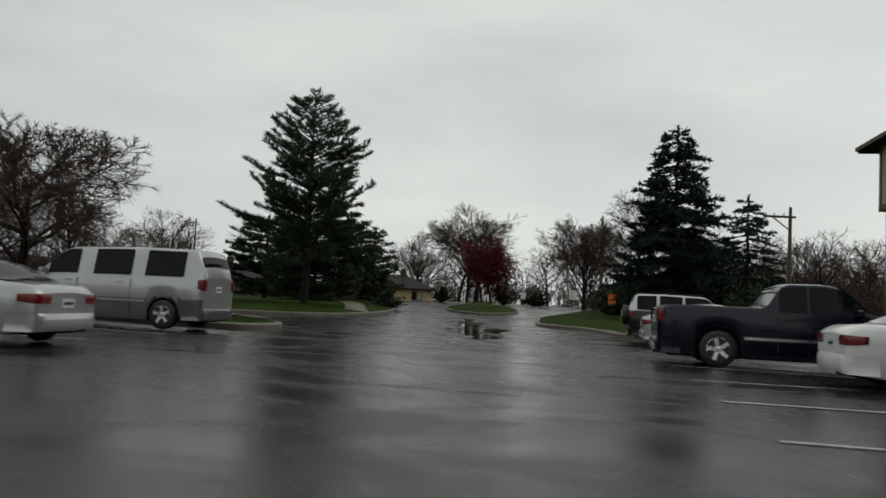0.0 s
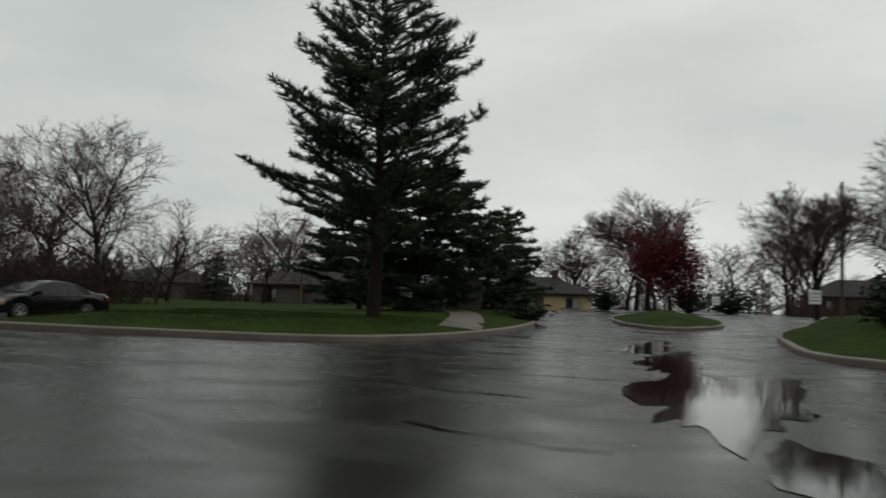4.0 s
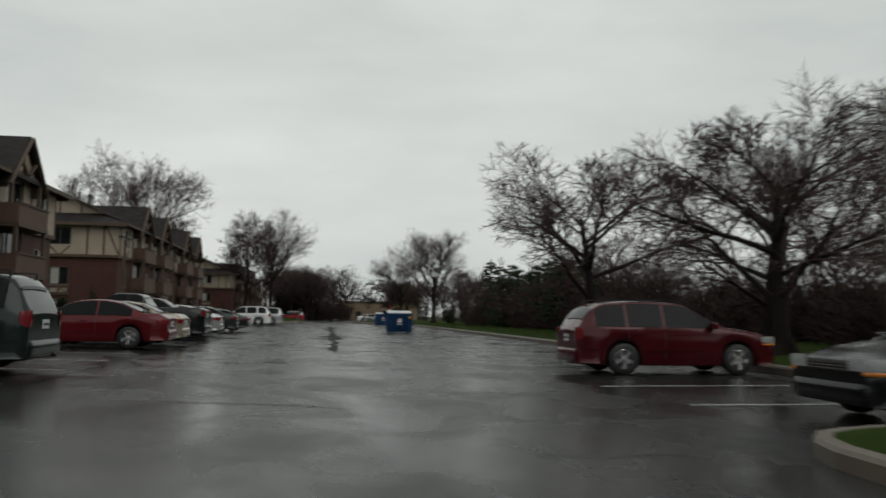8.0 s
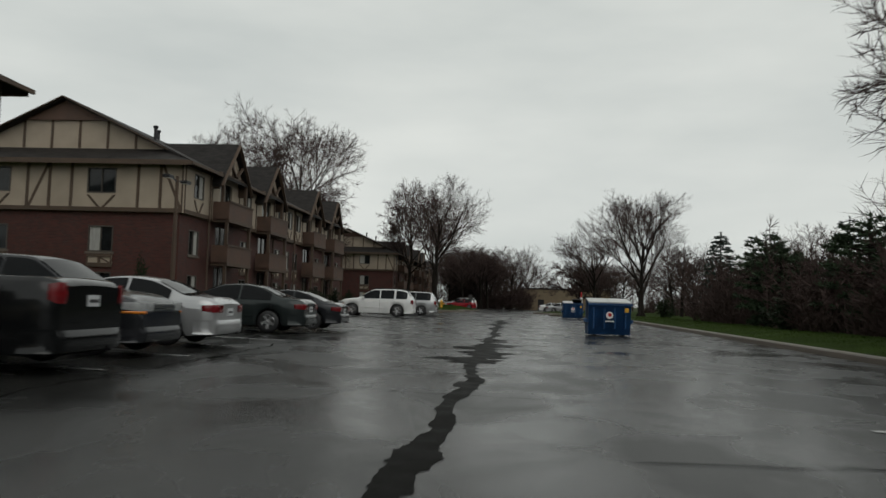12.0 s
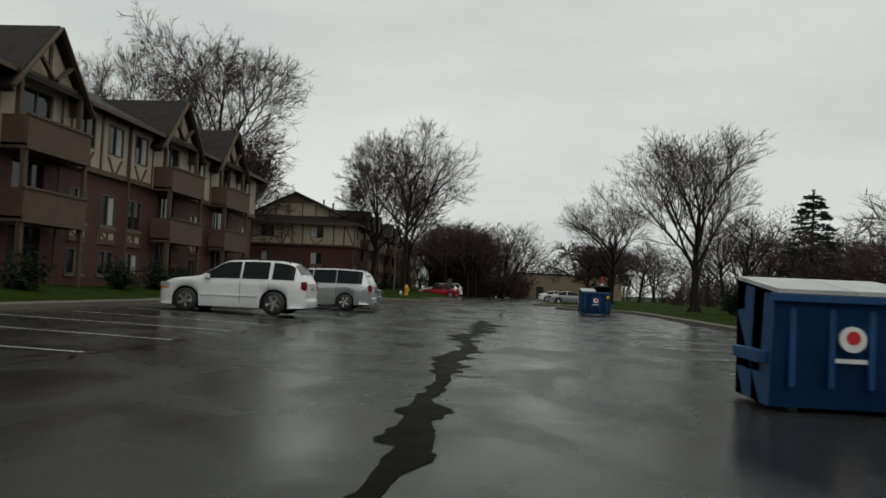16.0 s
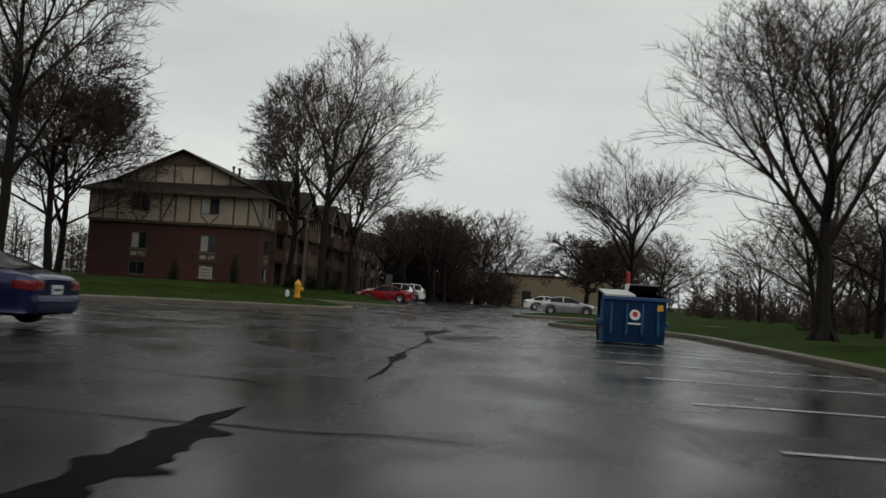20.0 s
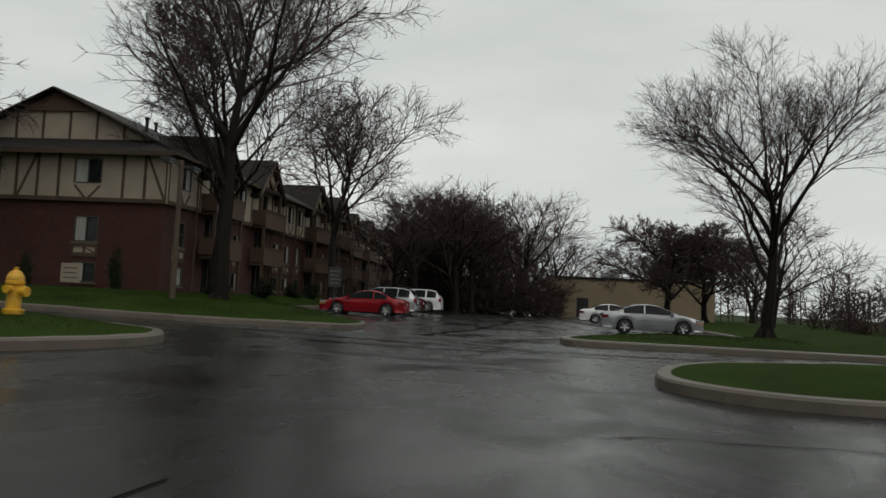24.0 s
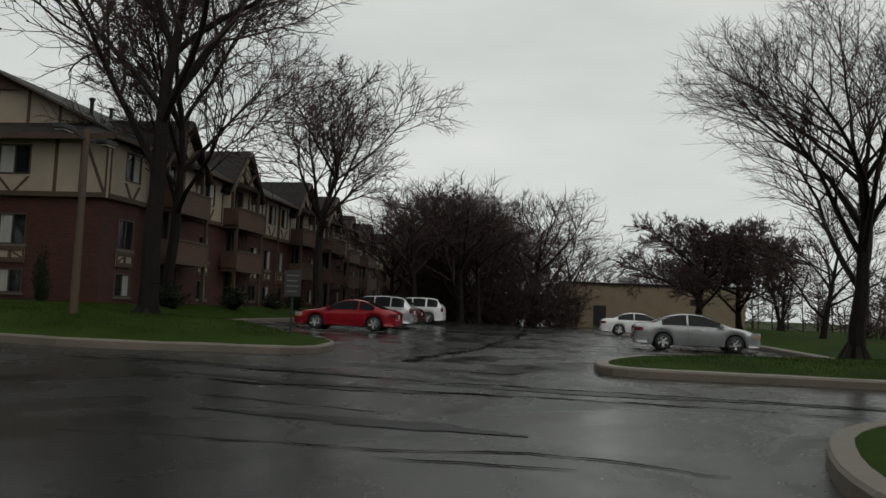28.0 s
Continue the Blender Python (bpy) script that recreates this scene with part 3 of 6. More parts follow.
def add_window(house, place, hole, rng, sill=True):
    u0, u1, z0, z1 = hole
    win = part("window", tube_box(place, u0, u0 + 0.07, -0.02, 0.1, z0, z1), FRAME, house, "dark-framed sliding window with a pale blind")
    part("frame", tube_box(place, u1 - 0.07, u1, -0.02, 0.1, z0, z1), FRAME, win)
    part("frame", tube_box(place, u0 + 0.07, u1 - 0.07, -0.02, 0.1, z0, z0 + 0.06), FRAME, win)
    part("frame", tube_box(place, u0 + 0.07, u1 - 0.07, -0.02, 0.1, z1 - 0.06, z1), FRAME, win)
    m = (u0 + u1) / 2
    part("mullion", tube_box(place, m - 0.03, m + 0.03, 0.0, 0.09, z0 + 0.06, z1 - 0.06), FRAME, win)
    part("pane", tube_box(place, u0 + 0.07, m - 0.03, 0.06, 0.075, z0 + 0.06, z1 - 0.06), PANE, win)
    c = tube_box(place, m + 0.03, u1 - 0.07, 0.05, 0.065, z0 + 0.06, z1 - 0.06)
    part("pane" if rng.random() < 0.35 else "blind", c, PANE if rng.random() < 0.35 else CURTAIN, win)
    if sill:
        part("sill", tube_box(place, u0 - 0.08, u1 + 0.08, -0.07, 0.06, z0 - 0.09, z0 - 0.003), CONCRETE, win)


def timbering(house, place, u0, u1, z0, z1, holes, rng, braces=True):
    """Dark boards over a cream panel: rails, posts and slanting braces, each board a part."""
    part("rail", tube_box(place, u0, u1, -0.045, 0, z0, z0 + 0.2), TIMBER, house)
    part("rail", tube_box(place, u0, u1, -0.045, 0, z1 - 0.16, z1), TIMBER, house)
    n = max(2, round((u1 - u0) / 1.15))
    cuts = [u0 + (u1 - u0) * k / n for k in range(n + 1)]
    for k, u in enumerate(cuts):
        a, b = max(u0, u - 0.07), min(u1, u + 0.07)
        if not any(h[0] - 0.1 < u < h[1] + 0.1 for h in holes):
            part("post", tube_box(place, a, b, -0.04, 0, z0 + 0.2, z1 - 0.16), TIMBER, house)
    for k, (a, b) in enumerate(zip(cuts, cuts[1:])):
        if any(h[0] - 0.1 < b - 0.05 and h[1] + 0.1 > a + 0.05 for h in holes):
            continue
        if braces and k % 3 == 0:
            up = rng.random() < 0.5
            bm = bmesh.new()
            p, q = (a + 0.1, z0 + 0.2), (b - 0.1, z1 - 0.2)
            if up:
                p, q = (b - 0.1, z0 + 0.2), (a + 0.1, z1 - 0.2)
            pts = [(p[0] - 0.07, p[1]), (p[0] + 0.07, p[1]), (q[0] + 0.07, q[1]), (q[0] - 0.07, q[1])]
            f = [bm.verts.new(place(u, -0.03, z)) for u, z in pts]
            g = [bm.verts.new(place(u, 0.0, z)) for u, z in pts]
            bm.faces.new(f)
            for i in range(4):
                bm.faces.new((f[i], f[(i + 1) % 4], g[(i + 1) % 4], g[i]))
            part("brace", bm, TIMBER, house)
    for h in holes:
        # a crossed panel under the sill
        lo, hi = z0 + 0.2, h[2] - 0.1
        if hi - lo > 0.3:
            m = (h[0] + h[1]) / 2
            for s in (-1, 1):
                bm = bmesh.new()
                pts = [(m + s * 0.05, lo), (m + s * 0.18, lo), (m + s * (h[1] - m), hi), (m + s * (h[1] - m) - s * 0.14, hi)]
                f = [bm.verts.new(place(u, -0.035, z)) for u, z in pts]
                g = [bm.verts.new(place(u, 0.0, z)) for u, z in pts]
                bm.faces.new(f)
                for i in range(4):
                    bm.faces.new((f[i], f[(i + 1) % 4], g[(i + 1) % 4], g[i]))
                part("brace", bm, TIMBER, house)


def slab_roof(corners, thick=0.16):
    """A roof plane with thickness from its corner points."""
    bm = bmesh.new()
    a = [bm.verts.new(c) for c in corners]
    b = [bm.verts.new((c[0], c[1], c[2] - thick)) for c in corners]
    bm.faces.new(a)
    bm.faces.new(b[::-1])
    n = len(a)
    for i in range(n):
        bm.faces.new((a[i], b[i], b[(i + 1) % n], a[(i + 1) % n]))
    bmesh.ops.recalc_face_normals(bm, faces=bm.faces)
    return bm


GABLES = (5.6, 12.9, 23.8, 30.8)
LEN, DEEP, EAVE, RIDGE, FLOOR2 = 36.5, 13.6, 6.9, 10.3, 4.35


def apartments(y_south, z_base, seed):
    rng = random.Random(seed)
    house = thing("apartment_building", "three-level brick apartment block with cream half-timbered top floor and gabled balconies", "building", "apartment blocks")
    house.matrix_world = Matrix.Translation((-18.0, y_south, z_base))

    def front(u, w, z):
        return (-w, u, z)

    def back(u, w, z):
        return (-DEEP + w, LEN - u, z)

    def south(u, w, z):
        return (-u, w, z)

    def north(u, w, z):
        return (-DEEP + u, LEN - w, z)

    low, mid = (0.35, 1.35), (2.35, 3.65)
    half = 2.05
    flats = [(0.0, GABLES[0] - half), (GABLES[0] + half, GABLES[1] - half), (GABLES[1] + half, GABLES[2] - half), (GABLES[2] + half, GABLES[3] - half), (GABLES[3] + half, LEN)]
    wins = []
    for a, b in flats:
        n = 1 if b - a < 4.5 else 3
        for k in range(n):
            c = a + (b - a) * (k + 0.5) / n
            wins.append((c - 0.62, c + 0.62))
    fl = [(a, b, *low) for a, b in wins] + [(a, b, *mid) for a, b in wins] + [(g - 0.9, g + 0.9, 2.2, 4.15) for g in GABLES] + [(g - 0.9, g + 0.9, 0.05, 1.9) for g in GABLES]
    part("brick_wall", panel_wall(0, LEN, -0.4, FLOOR2, fl, front), BRICK, house)
    up_holes = [(a, b, 5.25, 6.5) for a, b in wins]
    door_holes = [(g - 0.9, g + 0.9, 4.6, 6.6) for g in GABLES]

    def jetty(u, w, z):
        return (0.18 - w, u, z)

    part("upper_wall", panel_wall(0, LEN, FLOOR2, EAVE, up_holes + door_holes, jetty), STUCCO, house, "cream stucco upper wall")
    for h in fl:
        if h[1] - h[0] < 1.5:
            add_window(house, front, h, rng)
            if h[2] > 2 and rng.random() < 0.75:
                part("apron", tube_box(front, h[0], h[1], -0.03, 0, h[2] - 0.75, h[2] - 0.1), STUCCO, house, "cream panel under a window")
                timbering(house, lambda u, w, z: front(u, w - 0.03, z), h[0], h[1], h[2] - 0.75, h[2] - 0.1, [], rng)
        else:
            part("patio_door", tube_box(front, h[0], h[1], 0.1, 0.14, h[2], h[3]), PANE, house, "dark glazed balcony door")
            part("mullion", tube_box(front, (h[0] + h[1]) / 2 - 0.04, (h[0] + h[1]) / 2 + 0.04, 0.06, 0.1, h[2], h[3]), FRAME, house)
    for h in up_holes:
        add_window(house, jetty, h, rng, False)
    for h in door_holes:
        part("patio_door", tube_box(jetty, h[0], h[1], 0.1, 0.14, h[2], h[3]), PANE, house, "dark glazed balcony door")
        part("mullion", tube_box(jetty, (h[0] + h[1]) / 2 - 0.04, (h[0] + h[1]) / 2 + 0.04, 0.06, 0.1, h[2], h[3]), FRAME, house)
    for a, b in flats:
        timbering(house, jetty, a, b, FLOOR2, EAVE, [h for h in up_holes if a <= h[0] <= b], rng)
    # end walls
    for end in (south, north):
        eh = [(c - 0.65, c + 0.65, *r) for c in (4.0, 9.5) for r in (low, mid)]
        part("brick_wall", panel_wall(0.22, DEEP - 0.22, -0.4, FLOOR2, eh, end), BRICK, house)
        for h in eh:
            add_window(house, end, h, rng)
            if h[2] > 2:
                part("apron", tube_box(end, h[0], h[1], -0.03, 0, h[2] - 0.75, h[2] - 0.1), STUCCO, house, "cream panel under a window")
                timbering(house, lambda u, w, z: end(u, w - 0.03, z), h[0], h[1], h[2] - 0.75, h[2] - 0.1, [], rng)

        def out(u, w, z, end=end):
            return end(u, w - 0.18, z)

        uh = [(c - 0.75, c + 0.75, 5.25, 6.5) for c in (4.0, 9.5)]
        part("upper_wall", panel_wall(-0.18, DEEP, FLOOR2, EAVE, uh, out), STUCCO, house, "cream stucco upper wall")
        for h in uh:
            add_window(house, out, h, rng, False)
        timbering(house, out, -0.18, DEEP, FLOOR2, EAVE, uh, rng)
        # recessed gable triangle over a skirt roof
        m = DEEP / 2
        bm = bmesh.new()
        z_of = lambda u: EAVE + (RIDGE - EAVE) * (1 - abs(u - m) / (m + 0.5))
        ring = [(1.1, EAVE + 0.55), (DEEP - 1.1, EAVE + 0.55), (DEEP - 1.1, z_of(1.1) - 0.1), (m, RIDGE - 0.12), (1.1, z_of(1.1) - 0.1)]
        f = [bm.verts.new(end(u, 1.15, z)) for u, z in ring]
        g = [bm.verts.new(end(u, 1.3, z)) for u, z in ring]
        bm.faces.new(f)
        for i in range(5):
            bm.faces.new((f[i], g[i], g[(i + 1) % 5], f[(i + 1) % 5]))
        bmesh.ops.recalc_face_normals(bm, faces=bm.faces)
        part("gable", bm, STUCCO, house, "cream gable panel with dark boards")
        for k in range(1, 9):
            u = DEEP * k / 9
            top = z_of(u) - 0.12
            if top > EAVE + 0.8:
                part("post", tube_box(end, u - 0.06, u + 0.06, 1.1, 1.15, EAVE + 0.6, min(top, RIDGE - 1.0)), TIMBER, house)
        bm = bmesh.new()
        ring = [(m - 2.6, RIDGE - 1.15), (m + 2.6, RIDGE - 1.15), (m, RIDGE - 0.12)]
        f = [bm.verts.new(end(u, 1.0, z)) for u, z in ring]
        g = [bm.verts.new(end(u, 1.12, z)) for u, z in ring]
        bm.faces.new(f)
        for i in range(3):
            bm.faces.new((f[i], g[i], g[(i + 1) % 3], f[(i + 1) % 3]))
        bmesh.ops.recalc_face_normals(bm, faces=bm.faces)
        part("gable_cap", bm, BALCONY, house, "brown boarded gable peak")
        part("skirt_roof", slab_roof([end(-0.75, -0.75, EAVE - 0.05), end(DEEP + 0.6, -0.75, EAVE - 0.05), end(DEEP - 1.2, 1.25, EAVE + 0.86), end(1.25, 1.25, EAVE + 0.86)], 0.14), SHINGLE, house)
        part("fascia", tube_box(end, -0.75, DEEP + 0.6, -0.79, -0.752, EAVE - 0.28, EAVE - 0.04), TIMBER, house)
    part("brick_wall", panel_wall(0, LEN, -0.4, EAVE, [], back), BRICK, house)
    # main roof
    ov = 0.75
    mx = -DEEP / 2
    back_x = -DEEP - 0.6
    for xe in (ov, back_x):
        k = (RIDGE + 0.1 - EAVE) / abs(xe - mx)
        xi, zi = xe + (2.0 if xe < mx else -2.0), EAVE - 0.05 + 2.0 * k
        ring = [(xe, -0.75, EAVE - 0.05), (xe, LEN + 0.75, EAVE - 0.05), (xi, LEN - 0.7, zi), (mx, LEN - 0.7, RIDGE + 0.05), (mx, 0.7, RIDGE + 0.05), (xi, 0.7, zi)]
        part("roof", slab_roof(ring), SHINGLE, house, "dark shingle roof")
    for y in (0.66, LEN - 0.66):
        for x0, z0, x1, z1 in ((ov - 1.7, EAVE + 0.66, mx, RIDGE), (back_x + 1.7, EAVE + 0.66, mx, RIDGE)):
            part("bargeboard", beam(bmesh.new(), (x0, y, z0), (x1, y, z1), 0.05, 0.24, (0, 1, 0)), TIMBER, house)
    cutpoints = [(-0.75, GABLES[0] - 2.3)] + [(GABLES[i] + 2.3, GABLES[i + 1] - 2.3) for i in range(3)] + [(GABLES[3] + 2.3, LEN + 0.75)]
    for a, b in cutpoints:
        if b > a:
            part("gutter", box(ov, ov + 0.1, a, b, EAVE - 0.22, EAVE - 0.08), TIMBER, house)
    for x, y, h in ((mx + 3.6, 3.6, 0.65), (mx + 1.2, 9.0, 0.5), (mx + 1.6, 24.0, 0.6)):
        z = RIDGE - (x - mx) / (ov - mx) * (RIDGE - EAVE)
        vent = part("vent_pipe", lathe([(0.09, z - 0.1), (0.09, z + h)], 10), DARKMETAL, house, "black roof vent pipe")
        vent.location = (x, y, 0)
        part("cap", lathe([(0.13, z + h), (0.15, z + h + 0.12), (0.05, z + h + 0.16)], 10), DARKMETAL, vent)
    # cross gables with two balconies each
    gt, gw, px = 8.9, 2.4, 0.78
    for g in GABLES:
        e = 6.65
        for s in (-1, 1):
            part("gable_roof", slab_roof([(px, g, gt), (px, g + s * gw, e - 0.35), (mx + 1.2, g + s * gw, e - 0.35), (mx + 1.2, g, gt)]), SHINGLE, house, "steep dark shingle cross gable")
            part("bargeboard", beam(bmesh.new(), (px + 0.03, g, gt - 0.08), (px + 0.03, g + s * gw, e - 0.45), 0.06, 0.26, (1, 0, 0)), TIMBER, house)
            part("strut", beam(bmesh.new(), (px - 0.06, g + s * 0.95, gt - 1.25), (px - 0.06, g + s * 0.1, gt - 1.9), 0.1, 0.14, (1, 0, 0)), TIMBER, house)
            part("post", box(px - 0.2, px - 0.04, g + s * 1.78 - 0.08, g + s * 1.78 + 0.08, 4.3, 6.9), TIMBER, house)
            part("side_wall", box(-0.2, px - 0.22, g + s * 1.95 - 0.06, g + s * 1.95 + 0.06, 6.1, 7.0), TIMBER, house)
        bm = bmesh.new()
        tri = [(g - 1.6, 7.0), (g + 1.6, 7.0), (g, gt - 0.3)]
        f = [bm.verts.new((px - 0.3, u, z)) for u, z in tri]
        k = [bm.verts.new((px - 0.45, u, z)) for u, z in tri]
        bm.faces.new(f)
        bm.faces.new(k[::-1])
        for i in range(3):
            bm.faces.new((f[i], k[i], k[(i + 1) % 3], f[(i + 1) % 3]))
        part("gable", bm, STUCCO, house, "cream gable triangle with dark king post")
        part("king_post", box(px - 0.29, px - 0.24, g - 0.08, g + 0.08, 7.0, gt - 0.5), TIMBER, house)
        part("tie_beam", box(px - 0.32, px - 0.16, g - 1.95, g + 1.95, 6.84, 7.02), TIMBER, house)
        for zf in (4.3, 1.95):
            deck = part("balcony", box(0.2, px + 0.35, g - 1.9, g + 1.9, zf, zf + 0.18), TIMBER, house, "timber balcony with a boarded parapet")
            part("rail", box(px + 0.24, px + 0.38, g - 1.93, g + 1.93, zf + 1.08, zf + 1.16), TIMBER, deck)
            n = 22
            for i in range(n):
                y = g - 1.88 + 3.76 * i / n
                part("board", box(px + 0.29, px + 0.325, y + 0.004, y + 3.76 / n - 0.006, zf + 0.1, zf + 1.08), BALCONY, deck)
            for s in (-1, 1):
                part("side_board", box(0.2, px + 0.29, g + s * 1.88 - 0.02, g + s * 1.88 + 0.02, zf + 0.1, zf + 1.1), BALCONY, deck)
        for s in (-1, 1):
            part("post", box(px + 0.1, px + 0.26, g + s * 1.78 - 0.08, g + s * 1.78 + 0.08, -0.3, 4.3), TIMBER, house)
    for y in (3.0, 14.2, 19.4, 31.4):
        part("downpipe", lathe([(0.05, -0.2), (0.05, EAVE - 0.2)], 8), TIMBER, house).location = (0.3, y, 0)
    return house


block = apartments(-6.6, 0.85, 1)
apartments(44.0, 0.85, 2)
apartments(115.4, 0.85, 3).location.x -= 0.3
apartments(153.5, 0.85, 4).location.x -= 2.4
copy_thing(block, Matrix.Translation((-3.9, -45.3, 0.9)) @ Matrix.Rotation(radians(90), 4, "Z"))


def bungalow(x, y, turn, wall_mat, lx, ly, h, ridge, label, seed):
    rng = random.Random(seed)
    house = thing("house", label, "house", "houses beyond the lawn")
    house.matrix_world = Matrix.Translation((x, y, slope(x, y) - 0.05)) @ Matrix.Rotation(radians(turn), 4, "Z")
    sides = (lambda u, w, z: (u, w, z), lambda u, w, z: (lx - u, ly - w, z))
    ends = (lambda u, w, z: (w, ly - u, z), lambda u, w, z: (lx - w, u, z))
    for i, place in enumerate(sides):
        holes = [(lx * f - 0.7, lx * f + 0.7, 1.0, 2.1) for f in (0.18, 0.5, 0.82)]
        if i == 0:
            holes[1] = (lx * 0.5 - 0.5, lx * 0.5 + 0.5, 0.05, 2.1)
        part("wall", panel_wall(0, lx, -0.3, h, holes, place), wall_mat, house)
        for k, hl in enumerate(holes):
            if i == 0 and k == 1:
                part("door", tube_box(place, hl[0], hl[1], 0.05, 0.1, hl[2], hl[3]), TIMBER, house, "dark panelled front door")
            else:
                add_window(house, place, hl, rng)
    for place in ends:
        part("wall", panel_wall(0.22, ly - 0.22, -0.3, h, [(ly / 2 - 0.6, ly / 2 + 0.6, 1.0, 2.0)], place), wall_mat, house)
        add_window(house, place, (ly / 2 - 0.6, ly / 2 + 0.6, 1.0, 2.0), rng)
    o, c = 0.6, ly * 0.45
    part("roof", slab_roof([(-o, -o, h), (lx + o, -o, h), (lx - c, ly / 2, ridge), (c, ly / 2, ridge)]), SHINGLE, house)
    part("roof", slab_roof([(lx + o, ly + o, h), (-o, ly + o, h), (c, ly / 2, ridge), (lx - c, ly / 2, ridge)]), SHINGLE, house)
    part("roof", slab_roof([(-o, ly + o, h), (-o, -o, h), (c, ly / 2, ridge)]), SHINGLE, house)
    part("roof", slab_roof([(lx + o, -o, h), (lx + o, ly + o, h), (lx - c, ly / 2, ridge)]), SHINGLE, house)
    part("chimney", box(lx * 0.62, lx * 0.62 + 0.7, ly / 2 - 0.4, ly / 2 + 0.3, ridge - 1.2, ridge + 0.8), BRICK, house)
    return house


bungalow(63.5, -4.3, -75, YELLOW, 10.7, 8, 2.5, 4.3, "low buff-coloured bungalow with a hipped shingle roof", 11)
bungalow(62, 24, -100, DRAB, 16, 9, 2.6, 4.8, "long low house with a grey hipped roof beyond the lawn", 12)
bungalow(70, 55, -95, DRAB, 14, 9, 2.6, 4.8, "low house with a dark hipped roof beyond trees", 13)
bungalow(96, -36, -90, BRICK, 14, 9, 2.7, 5.0, "brick bungalow at the far end of the street", 14)

# the flat-roofed hall closing the lane
hall = thing("flat_roofed_hall", "low tan flat-roofed hall behind bare trees", "building")
hall.matrix_world = Matrix.Translation((0.5, 163, 0))
hall_holes = [(3.0, 4.2, 0.05, 2.1), (12.0, 13.0, 2.4, 3.0)]
part("wall", panel_wall(0, 17, -0.3, 4.1, hall_holes, lambda u, w, z: (u, w, z)), SIDING, hall)
part("wall", panel_wall(0.22, 14, -0.3, 4.1, [], lambda u, w, z: (w, 14.2 - u, z)), SIDING, hall)
part("wall", panel_wall(0.22, 14, -0.3, 4.1, [], lambda u, w, z: (17 - w, u, z)), SIDING, hall)
part("door", box(3.0, 4.2, 0.06, 0.1, 0.05, 2.1), DARKMETAL, hall, "dark steel door")
part("vent", box(12.0, 13.0, 0.08, 0.12, 2.4, 3.0), DARKMETAL, hall)
part("roof", box(-0.15, 17.15, -0.15, 14.4, 4.1, 4.32), SHINGLE, hall)
part("roof_unit", box(5.5, 7.5, 2.0, 3.5, 4.32, 5.0, bevel=0.04), STEEL, hall, "grey roof-top air unit")


# ---- vehicles ----
def curve_at(pts, x):
    for (x0, z0), (x1, z1) in zip(pts, pts[1:]):
        if x <= x1:
            t = (x - x0) / (x1 - x0 + 1e-9)
            return z0 + (z1 - z0) * max(0, t)
    return pts[-1][1]


